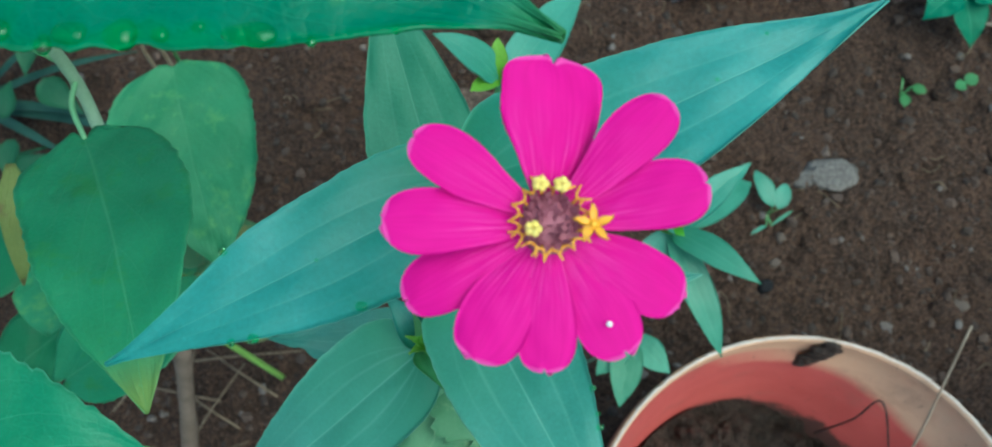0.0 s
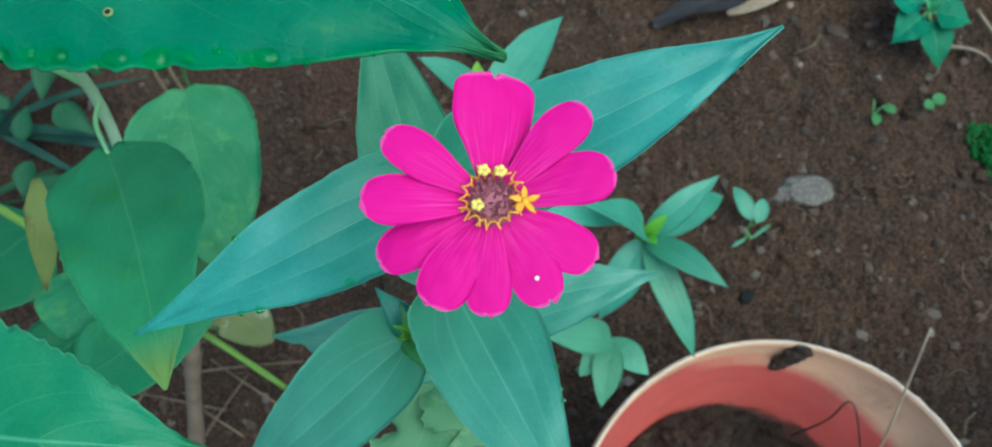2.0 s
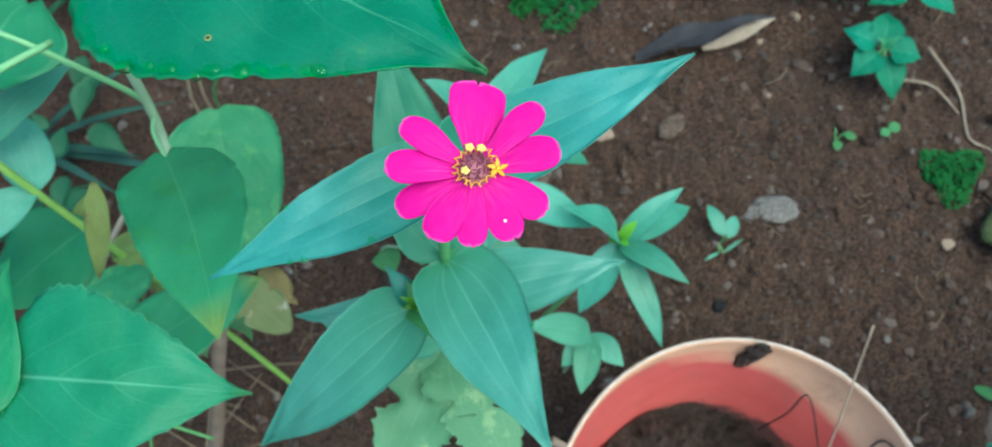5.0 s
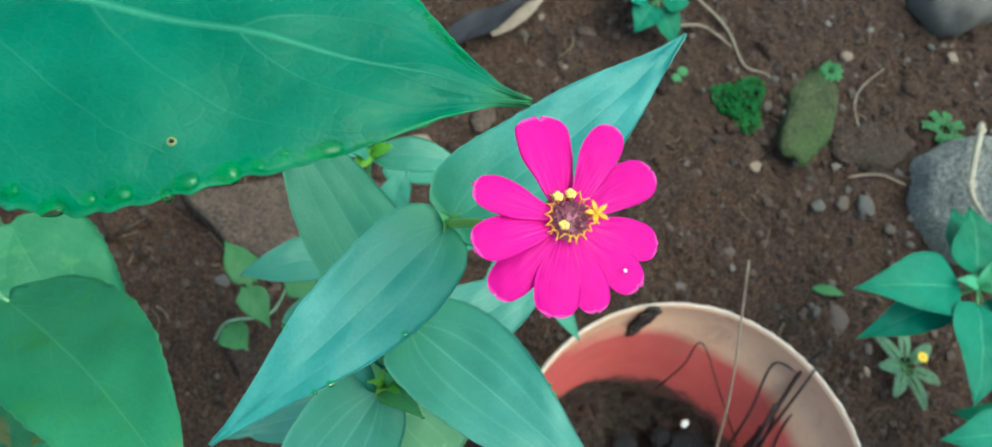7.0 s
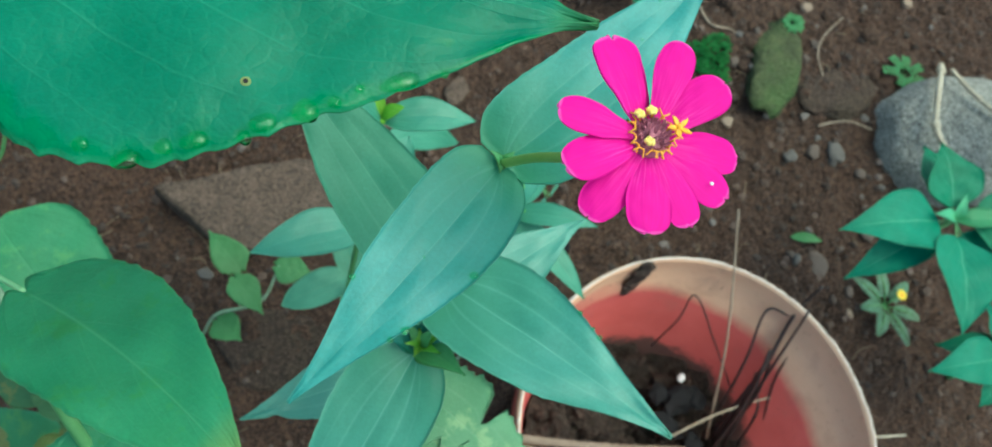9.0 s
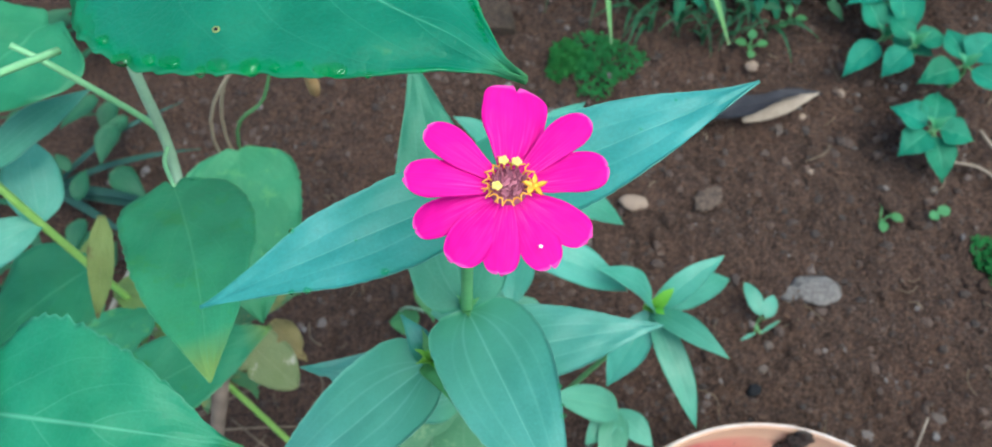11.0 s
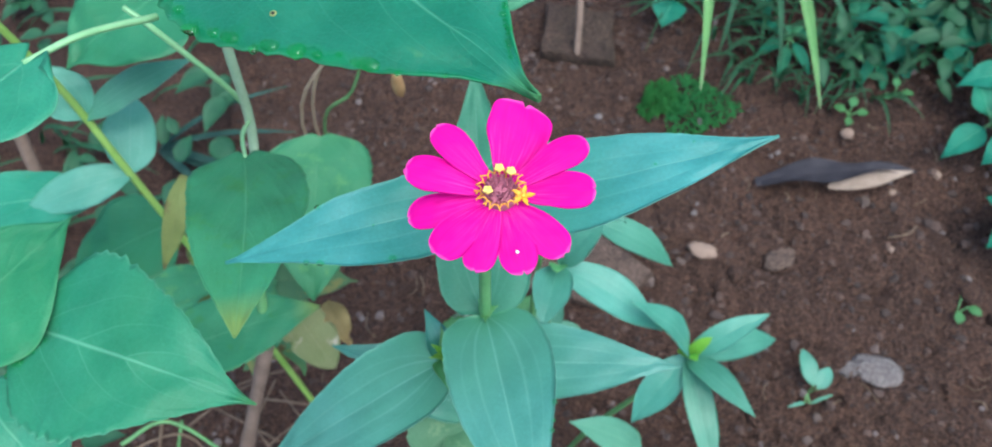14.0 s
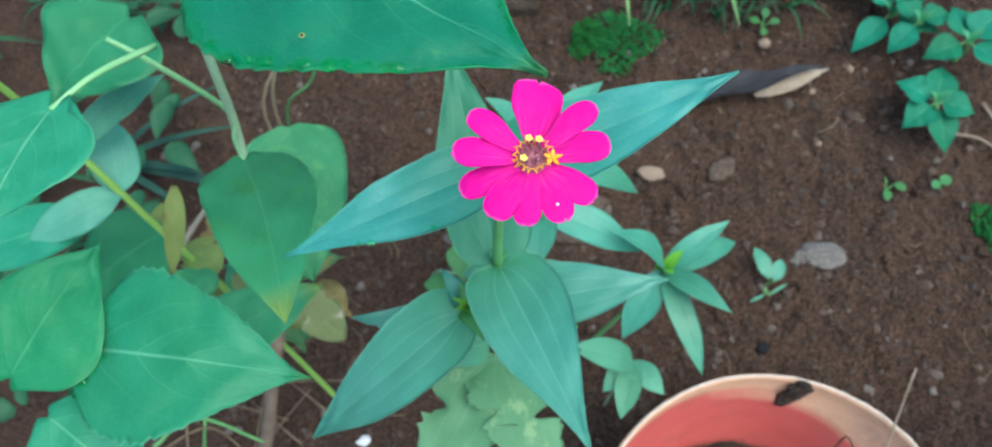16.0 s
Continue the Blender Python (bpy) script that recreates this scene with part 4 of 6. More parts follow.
def shrub():
    root = at_ground(-0.232, -0.078)
    plant = thing("broad_leaved_shrub", root, "broad-leaved shrub with glossy heart-shaped leaves and wet edges", "shrub")
    part("trunk", tube_geo([at_ground(-0.232, -0.078, -0.01), (-0.2159, -0.0647, 0.060), (-0.1948, -0.0462, 0.130), (-0.1601, 0.0030, 0.260)], 0.0066, 0.0048, 10, knots=0.08), WOOD, plant, "grey-brown woody lower stem")
    part("stem", tube_geo([(-0.163, 0.070, 0.362), J, (-0.159, 0.091, 0.45), (-0.156, 0.103, 0.53)], 0.0028, 0.0023, 10), STEM_PALE, plant, "pale hairy stem")
    part("stem", tube_geo([(-0.1601, 0.0030, 0.260), (-0.164, 0.040, 0.315), (-0.163, 0.070, 0.362)], 0.0034, 0.0028, 10), STEM, plant)
    part("petiole", tube_geo([J, (-0.168, 0.091, 0.41), (-0.190, 0.087, 0.46), (-0.205, 0.09, 0.47)], 0.0016, 0.0014), STEM_LIGHT, plant)
    part("petiole", tube_geo([(-0.156, 0.103, 0.53), (-0.135, 0.097, 0.555), (-0.1062, 0.0764, 0.5760)], 0.0019, 0.0016), STEM, plant)
    part("petiole", tube_geo([J, (-0.156, 0.070, 0.410), (-0.144, 0.053, 0.420)], 0.0012, 0.0010), STEM_LIGHT, plant)
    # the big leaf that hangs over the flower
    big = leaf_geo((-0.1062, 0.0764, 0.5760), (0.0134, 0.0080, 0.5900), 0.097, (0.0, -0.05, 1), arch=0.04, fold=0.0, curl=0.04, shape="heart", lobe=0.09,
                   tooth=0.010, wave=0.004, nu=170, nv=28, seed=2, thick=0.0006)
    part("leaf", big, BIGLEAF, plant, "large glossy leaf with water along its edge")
    mark = part("bite_mark", blob_geo((-0.0649, 0.0170, 0.5905), 0.0011, 0.16), OLIVE, plant, "small bite mark with a pale ring")
    part("hole", blob_geo((-0.0649, 0.0170, 0.5907), 0.00055, 0.25), CHARCOAL, mark, "dark hole")
    beads(big, [((-0.0552, 0.0093), 0.0019, 1.1), ((-0.0494, 0.0094), 0.0010, 1.0), ((-0.0354, 0.0079), 0.0015, 2.2), ((-0.0646, 0.0084), 0.0016, 1.2), ((-0.0682, 0.0089), 0.0012, 1.0),
                ((-0.0782, 0.0099), 0.0015, 1.3), ((-0.0842, 0.0109), 0.0013, 1.0), ((-0.0922, 0.0134), 0.0015, 1.3), ((-0.0432, 0.0094), 0.0007, 1.0), ((-0.0250, 0.0050), 0.0006, 1.2),
                ((-0.0120, 0.0080), 0.0005, 1.0), ((-0.0992, 0.0174), 0.0012, 1.0), *(((-0.004 + 0.0007 * k, 0.036 - 0.0017 * k), 0.0004 + 0.00015 * (k % 3), 1.2) for k in range(11))], "water drop on the wet edge of the broad leaf")
    for base, tip, w, up, mat, kw in (
        ((-0.144, 0.053, 0.420), (-0.0920, -0.0440, 0.4660), 0.055, (0.1, 0, 1), BROAD_YELLOW, dict(arch=0.06, lobe=0.05, bend=-0.06)),
        ((-0.172, 0.146, 0.285), (-0.142, 0.04, 0.26), 0.076, (0.0, 0.1, 1), BROAD_MOTTLED, dict(arch=0.06, lobe=0.015)),
        ((-0.1916, -0.0553, 0.4350), (-0.0850, -0.0620, 0.4450), 0.077, (0.05, -0.1, 1), BROAD, dict(arch=0.08, lobe=0.08, droop=0.06)),
        ((-0.2074, -0.0209, 0.2800), (-0.1301, 0.0320, 0.2800), 0.050, (0, 0, 1), BROAD_YELLOW, dict(arch=0.06, lobe=0.06)),
    ):
        geo = leaf_geo(base, tip, w, up, fold=0.05, shape="heart" if mat is BROAD else "blunt_heart", tooth=0.017 if mat is BROAD else 0.008, wave=0.014, nu=90, nv=20, seed=int(w * 900), **kw)
        part("leaf", geo, mat, plant)
        if w == 0.077:
            beads(geo, [((-0.195, -0.066), 0.0016, 1.3), ((-0.190, -0.061), 0.0012, 1.0), ((-0.197, -0.073), 0.0014, 1.4), ((-0.185, -0.058), 0.0013, 1.2),
                        ((-0.192, -0.078), 0.0010, 1.0), ((-0.181, -0.060), 0.0007, 1.0), ((-0.188, -0.070), 0.0017, 1.5), ((-0.1935, -0.069), 0.0013, 1.2), ((-0.184, -0.0655), 0.0010, 1.3)], "water drop near the foot of the lower heart-shaped leaf")
    part("petiole", tube_geo([(-0.156, 0.103, 0.53), (-0.10, 0.17, 0.505), (-0.025, 0.185, 0.505)], 0.0018, 0.0014), STEM, plant)
    part("leaf", leaf_geo((-0.025, 0.185, 0.505), (-0.0376, 0.0860, 0.500), 0.085, (0, -0.1, 1), arch=0.06, fold=0.05, shape="heart", lobe=0.08, tooth=0.012, nu=50, nv=18, seed=31), BROAD, plant)
    part("leaf", leaf_geo((-0.1573, 0.0344, 0.2600), (-0.1188, 0.0064, 0.2400), 0.032, (0, 0, 1), arch=0.05, shape="oval", bites=2, wave=0.03, seed=9, nu=40, nv=14), PALE_OLD, plant, "pale withered leaf with a white patch")
    part("leaf", leaf_geo((-0.1954, 0.0667, 0.2000), (-0.1381, 0.0812, 0.2000), 0.036, (0, 0, 1), arch=0.05, shape="heart", wave=0.03, seed=6, nu=40, nv=14), BROAD_OLD, plant)
    part("leaf", leaf_geo((-0.20, 0.075, 0.14), (-0.19, 0.03, 0.08), 0.045, (0, 0, 1), arch=0.05, shape="heart", bites=4, wave=0.04, seed=4), BROAD_OLD, plant, "yellowing leaf with holes")
    return plant


shrub()


def shrub_left():
    root = at_ground(-0.1695, 0.0042)
    A1, A2 = (-0.2545, 0.067, 0.332), (-0.267, 0.076, 0.375)
    plant = thing("leafy_shrub", root, "leafy shrub with a yellow-green stem and pale paired leaves", "shrub")
    part("stem", tube_geo([root - (0, 0, 0.01), (-0.208, 0.035, 0.14), A1, A2, (-0.269, 0.076, 0.42), (-0.268, 0.07, 0.49)], 0.0026, 0.0019, 10), STEM_YELLOW, plant)
    part("petiole", tube_geo([(-0.157, 0.062, 0.510), (-0.170, 0.038, 0.524), (-0.180, 0.017, 0.530)], 0.0015, 0.0013), STEM_LIGHT, plant)
    for base, tip, w, up, mat, kw in (
        (A1, (-0.2665, 0.1090, 0.350), 0.031, (0.6, -0.45, 1), SOFT_PALE, dict(shape="oval")),
        (A1, (-0.3060, 0.0270, 0.330), 0.026, (0.1, -0.3, 1), SOFT_PALE, dict(shape="narrow")),
        ((-0.270, 0.050, 0.325), (-0.3600, 0.0100, 0.325), 0.042, UP, BROAD, dict(shape="oval")),
        (A2, (-0.2870, 0.0880, 0.400), 0.028, (0.3, -0.3, 1), SOFT_PALE, dict(shape="oval")),
        (A2, (-0.2180, 0.1230, 0.385), 0.021, (0, -0.2, 1), SOFT_PALE, dict(shape="narrow")),
        ((-0.228, 0.138, 0.420), (-0.2600, 0.0820, 0.415), 0.080, (0, -0.1, 1), BROAD_GREEN, dict(shape="heart", lobe=0.08)),
        ((-0.180, 0.017, 0.530), (-0.190, -0.035, 0.53), 0.056, UP, BROAD, dict(shape="heart", lobe=0.16)),
        ((-0.2220, -0.0720, 0.438), (-0.1940, -0.0060, 0.442), 0.066, (0.15, 0, 1), BROAD_FRESH, dict(shape="heart", lobe=0.06, droop=-0.05)),
        ((-0.2120, -0.0850, 0.415), (-0.1600, -0.1150, 0.400), 0.060, UP, BROAD, dict(shape="heart", lobe=0.06)),
        ((-0.2620, 0.0720, 0.250), (-0.3200, 0.0130, 0.240), 0.072, UP, BROAD_GREEN, dict(shape="heart", lobe=0.06)),
        ((-0.268, 0.07, 0.490), (-0.2550, 0.0960, 0.500), 0.020, UP, SOFT_PALE, dict(shape="oval")),
        ((-0.2162, 0.0700, 0.342), (-0.2155, 0.0190, 0.316), 0.014, (0.6, 0, 1), OLIVE, dict(shape="narrow")),
        ((-0.2423, 0.0715, 0.240), (-0.2146, 0.0422, 0.250), 0.030, (0.3, 0, 1), OLIVE, dict(shape="oval", bites=2)),
        ((-0.2487, 0.0260, 0.220), (-0.2241, 0.0433, 0.230), 0.026, (0.3, 0, 1), OLIVE, dict(shape="oval", bites=2)),
        ((-0.2659, 0.0954, 0.250), (-0.2716, 0.0443, 0.220), 0.022, (0.3, 0, 1), OLIVE, dict(shape="oval", bites=2)),
        ((-0.2300, 0.0480, 0.250), (-0.2250, 0.0020, 0.270), 0.042, UP, BROAD_MOTTLED, dict(shape="oval")),
        ((-0.2120, 0.0900, 0.190), (-0.1450, 0.0760, 0.200), 0.040, UP, BROAD_OLD, dict(shape="heart", lobe=0.05)),
        ((-0.2450, 0.0200, 0.200), (-0.3000, -0.0300, 0.190), 0.050, UP, BROAD_GREEN, dict(shape="heart", lobe=0.06)),
        ((-0.2100, 0.0300, 0.120), (-0.2750, 0.0500, 0.125), 0.050, UP, BROAD_OLD, dict(shape="heart", lobe=0.06, bites=3)),
        ((-0.2050, 0.0350, 0.140), (-0.2500, 0.1000, 0.150), 0.048, UP, BROAD_MOTTLED, dict(shape="heart", lobe=0.06, bites=2)),
    ):
        part("leaf", leaf_geo(base, tip, w, up, arch=0.08, fold=0.06, wave=0.02, nu=40, nv=16, seed=int(w * 700), **kw), mat, plant)
    rnd = np.random.RandomState(8)
    for k in range(16):
        b = np.array([rnd.uniform(-0.285, -0.195), rnd.uniform(0.035, 0.100), rnd.uniform(0.09, 0.20)])
        q, ln = rnd.uniform(0, 6.28), rnd.uniform(0.016, 0.034)
        part("leaf", leaf_geo(b, b + (ln * math.cos(q), ln * math.sin(q), rnd.uniform(-0.01, 0.01)), ln * 0.6, (rnd.uniform(-0.3, 0.4), -0.2, 1), arch=0.12, fold=0.2, wave=0.06, shape="pointed", bites=1, nu=24, nv=10, seed=k),
             (OLIVE, PALE_OLD, BROAD_OLD, OLIVE)[k % 4], plant, "yellowing leaf low in the shrub")
    return plant


shrub_left()

# ---------------------------------------------------------------- pot
PC, PZ = np.array([0.1933, -0.1143]), 0.1755


def pot():
    base = np.array([*PC, ground_height(*PC) - 0.004])
    ob = thing("flower_pot", base, "round red plastic flower pot bleached salmon round its rim", "flower pot")
    sides = 96
    h = PZ - base[2]
    outer = [(0.060, 0.0), (0.098, 0.0), (0.101, 0.004), (0.128, h - 0.03), (0.1345, h - 0.028), (0.1360, h - 0.003), (0.1352, h)]
    inner = [(0.1328, h), (0.1318, h - 0.004), (0.1300, h - 0.028), (0.1245, h - 0.032), (0.0975, 0.012), (0.060, 0.010)]
    rings = outer + inner
    v, f = [], []
    for r, z in rings:
        v += [(base[0] + r * math.cos(2 * math.pi * q / sides), base[1] + r * math.sin(2 * math.pi * q / sides), base[2] + z) for q in range(sides)]
    for k in range(len(rings)):
        n = (k + 1) % len(rings)
        f += [(k * sides + q, k * sides + (q + 1) % sides, n * sides + (q + 1) % sides, n * sides + q) for q in range(sides)]
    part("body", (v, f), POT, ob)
    # worn pale lip
    v, f = [], []
    rnd = np.random.RandomState(3)
    for q in range(sides * 2):
        a, j = math.pi * q / sides, rnd.uniform(-0.0004, 0.0004)
        for r, z in ((0.1332 + j, h - 0.0012), (0.1336 + j, h + 0.0010), (0.1350 + j, h + 0.0010), (0.1356 + j, h - 0.0015)):
            v.append((base[0] + r * math.cos(a), base[1] + r * math.sin(a), base[2] + z + j))
    m = sides * 2
    f = [(4 * q + c, 4 * ((q + 1) % m) + c, 4 * ((q + 1) % m) + c + 1, 4 * q + c + 1) for q in range(m) for c in range(3)]
    part("rim", (v, f), RIM, ob, "pale chipped lip")
    # soil inside
    v, f, n = [], [], 40
    for k in range(n + 1):
        for q in range(sides):
            r, a = 0.104 * k / n, 2 * math.pi * q / sides
            x, y = r * math.cos(a), r * math.sin(a)
            p = Vector((x, y, 0.3))
            z = 0.045 + 0.018 * noise.noise(p * 26) + 0.018 * noise.noise(p * 60) + 0.010 * noise.noise(p * 130) + 0.02 * y - 0.20 * x
            v.append((base[0] + x, base[1] + y, base[2] + z))
    f = [(k * sides + q, k * sides + (q + 1) % sides, (k + 1) * sides + (q + 1) % sides, (k + 1) * sides + q) for k in range(n) for q in range(sides)]
    part("soil", (v, f), POT_SOIL, ob, "dark wet lumpy soil")
    return ob


pot()


def pot_crumbs():
    rnd = np.random.RandomState(9)
    v, f = BALLS[1]
    verts, faces, n = [], [], 0
    for _ in range(900):
        r, q = 0.094 * math.sqrt(rnd.rand()), rnd.uniform(0, 6.28)
        x, y = r * math.cos(q), r * math.sin(q)
        p = Vector((x, y, 0.3))
        z = 0.045 + 0.018 * noise.noise(p * 26) + 0.018 * noise.noise(p * 60) + 0.010 * noise.noise(p * 130) + 0.02 * y - 0.20 * x
        g = 0.0014 + 0.0075 * rnd.rand() ** 3
        verts.append(v * (1 + 0.35 * rnd.uniform(-1, 1, (len(v), 1))) * g + (PC[0] + x, PC[1] + y, ground_height(*PC) - 0.004 + z + g * 0.2))
        faces += [tuple(i + n for i in t) for t in f]
        n += len(v)
    tagged(mesh_object("pot_soil_crumbs", np.concatenate(verts), faces, POT_SOIL, smooth=False), "dark wet crumbs of soil in the pot", "soil", kind="stuff")


pot_crumbs()


def stick(name, pts, r0, r1, material, label, category="twig", knots=0.1, sides=7):
    geo = tube_geo(pts, r0, r1, sides, 6, knots, seed=len(label))
    if "jointed" in label:
        geo = join(geo[:2], *(blob_geo(p, r0 * 1.7, 0.8) for p in pts[1:-1]))
    return solo(name, geo, material, label, category)


stick("straw", [(0.2582, -0.1243, 0.045), (0.268, -0.055, 0.14), (0.278, 0.0219, 0.22)], 0.0012, 0.0008, ROOT, "thin dry tan straw standing in the pot", "straw")
stick("dry_stalk", [(0.236, -0.035, 0.075), (0.2462, -0.0269, 0.12), (0.2537, -0.0174, 0.150), (0.272, -0.055, 0.11), (0.2957, -0.0992, 0.055)], 0.0008, 0.0006, DARKTWIG, "thin dark bent stalk against the pot wall")
stick("dry_stalk", [(0.2619, -0.1258, 0.045), (0.292, -0.095, 0.11), (0.3144, -0.0616, 0.165), (0.324, -0.052, 0.20)], 0.0022, 0.0011, DARKTWIG, "dark rotten stalk leaning on the pot rim")
stick("dry_stalk", [(0.270, -0.135, 0.045), (0.297, -0.098, 0.11), (0.3184, -0.0634, 0.18)], 0.0018, 0.0008, DARKTWIG, "dark rotten stalk leaning on the pot rim")
stick("dry_stalk", [(0.268, -0.115, 0.045), (0.284, -0.078, 0.12), (0.300, -0.050, 0.155), (0.3144, -0.0616, 0.160)], 0.0013, 0.0009, DARKTWIG, "dark rotten stalk leaning on the pot rim")
stick("dry_stalk", [(0.300, -0.145, 0.05), (0.308, -0.105, 0.10), (0.315, -0.085, 0.14)], 0.0011, 0.0008, DARKTWIG, "dark rotten stalk leaning on the pot wall")
for x0, y0, x1, y1, z1, r in ((0.264, -0.130, 0.300, -0.078, 0.135, 0.0024), (0.266, -0.121, 0.308, -0.070, 0.150, 0.0020), (0.272, -0.128, 0.303, -0.088, 0.120, 0.0018),
                              (0.258, -0.134, 0.294, -0.090, 0.110, 0.0022), (0.282, -0.140, 0.300, -0.100, 0.090, 0.0014)):
    stick("dry_stalk", [(x0, y0, 0.045), ((x0 + x1) / 2 + 0.003, (y0 + y1) / 2, 0.04 + z1 / 2.2), (x1, y1, z1)], r, r * 0.6, DARKTWIG, "dark rotten stalk in a bundle against the pot wall", knots=0.25)
stick("pale_twig", [(0.2223, -0.1092, 0.058), (0.262, -0.108, 0.080), (0.3114, -0.1140, 0.090)], 0.0012, 0.0008, BLEACHED, "short pale twig lying on the pot soil")
stick("brown_stick", [(0.058, -0.056, 0.1800), (0.140, -0.092, 0.130), (0.2230, -0.122, 0.072)], 0.0034, 0.0028, WOOD, "flat brown stick lying over the pot rim into the soil", knots=0.15)
stick("brown_stick", [(0.064, -0.066, 0.1790), (0.170, -0.112, 0.105), (0.2700, -0.146, 0.060)], 0.0026, 0.0020, LITTER, "thin dull stick lying over the pot rim into the soil", knots=0.15)
stick("white_splinter", [(0.3224, -0.1665, 0.172), (0.3425, -0.1739, 0.176)], 0.0012, 0.0008, BLEACHED, "pale splinter sticking out under the pot rim")
for k, (x, y, r) in enumerate(((0.245, -0.085, 0.016), (0.232, -0.072, 0.010), (0.262, -0.09, 0.010), (0.225, -0.10, 0.014), (0.20, -0.07, 0.012), (0.19, -0.12, 0.014), (0.24, -0.125, 0.012))):
    solo("charcoal_lump", rock_geo((x, y, 0.052 + 0.1 * (y + 0.114)), (r, r * 0.75, r * 0.6), 40 * k, 0.6, 20 + k, 2, 0.8), CHARCOAL, "black charcoal lump on the wet pot soil", "charcoal", "charcoal in the pot", smooth=False)
solo("white_crumb", rock_geo(at_ground(0.2245, 0.392, 0.004), (0.006, 0.006, 0.005), 10, 0.4, 9, 2, 0.8), PALE_STONE, "pale crumb beside the little weed", "crumb", smooth=False)
solo("white_crumb", rock_geo(at_ground(-0.144, -0.029, 0.004), (0.007, 0.005, 0.005), 30, 0.4, 6, 2, 0.8), WHITE_BIT, "white crumb lying on soil under the zinnia", "crumb", smooth=False)
solo("white_crumb", rock_geo((0.2566, -0.0693, 0.058), (0.004, 0.003, 0.002), 20, 0.4, 3, 2, 0.8), WHITE_BIT, "small white crumb on the pot soil", "crumb", smooth=False)
# mud splash over the lip
a = math.atan2(0.0164 + 0.1143, 0.2141 - 0.1933)
mud = thing("mud_splash", (PC[0] + 0.1312 * math.cos(a), PC[1] + 0.1312 * math.sin(a), PZ - 0.03), "dried dark mud stuck to the pot rim", "mud")
for k, (da, dz, r) in enumerate(((0, -0.002, 0.0062), (0.020, -0.010, 0.0070), (0.008, -0.020, 0.0074), (0.030, -0.027, 0.0070), (0.040, -0.034, 0.0066), (0.052, -0.041, 0.0048), (-0.030, -0.006, 0.0058), (-0.020, -0.014, 0.0066), (0.004, 0.0012, 0.0050), (0.016, -0.030, 0.0064))):
    w = 0.1312 + 0.20 * min(dz, 0)
    c = np.array([PC[0] + w * math.cos(a + da), PC[1] + w * math.sin(a + da), PZ + dz])
    v, f = rock_geo((0, 0, 0), (r, r, r), 0, 0.4, 30 + k, 2, 1)
    n = np.array([math.cos(a + da), math.sin(a + da), 0])
    part("lump", (v - np.outer(v @ n, n) * 0.55 + c, f), POT_SOIL, mud)

# ---------------------------------------------------------------- stones, twigs and litter on the bed
for x, y, s, turn, mat, label, seed in (
    (0.2784, 0.1736, (0.025, 0.014, 0.004), 5, SOILED, "flat grey stone set in the soil", 1),
    (0.1140, 0.2460, (0.012, 0.009, 0.007), 0, PALE_STONE, "small tan pebble on the soil", 2),
    (0.5060, 0.1730, (0.025, 0.058, 0.012), -42, MOSSY, "long stone covered in dark green moss", 3),
    (0.5647, 0.1254, (0.042, 0.030, 0.005), -10, DAMP, "flat damp stone with a trace of moss sunk in the soil", 9),
    (0.7200, 0.2500, (0.050, 0.040, 0.040), 12, STONE, "grey stone at the edge of the bed", 10),
    (0.4850, 0.0850, (0.008, 0.006, 0.005), 12, STONE, "small grey pebble lying on soil", 11),
    (0.5100, 0.0800, (0.009, 0.006, 0.005), 52, STONE_WARM, "small brown pebble lying on soil", 12),
    (0.5300, 0.0700, (0.012, 0.008, 0.006), 82, STONE, "small grey pebble lying on soil", 13),
    (0.4580, -0.0250, (0.014, 0.010, 0.006), 62, STONE_WARM, "brown pebble half sunk in soil", 14),
    (0.1850, 0.2550, (0.016, 0.010, 0.003), 40, EARTHY, "small grey stone in the soil", 15),
    (0.2250, 0.0830, (0.007, 0.006, 0.005), 40, CHARCOAL, "small dark pebble lying on soil", 16),
):
    solo("stone", rock_geo(at_ground(x, y, s[2] * 0.3), s, turn, 0.38, seed, 3, 0.6), mat, label, "stone", "stones in the bed")

def pebbles():
    """Small stones strewn over the open soil."""
    rnd = np.random.RandomState(21)
    looks = ((STONE, "small grey pebble lying on soil"), (STONE_WARM, "small brown pebble lying on soil"), (PALE_STONE, "small tan pebble on the soil"))
    for k in range(46):
        x, y = (rnd.uniform(0.42, 0.74), rnd.uniform(-0.14, 0.30)) if k < 32 else (rnd.uniform(-0.10, 0.40), rnd.uniform(0.02, 0.38))
        r = rnd.uniform(0.0032, 0.0075)
        mat, label = looks[(0, 1, 1, 2, 1, 0)[k % 6]]
        geo = rock_geo(at_ground(x, y, r * 0.15), (r, r * rnd.uniform(0.6, 0.95), r * 0.65), rnd.uniform(0, 180), 0.45, 40 + k, 2, 0.7)
        solo("pebble", geo, mat, label, "stone", "pebbles on the soil", smooth=k % 2 == 0)


pebbles()


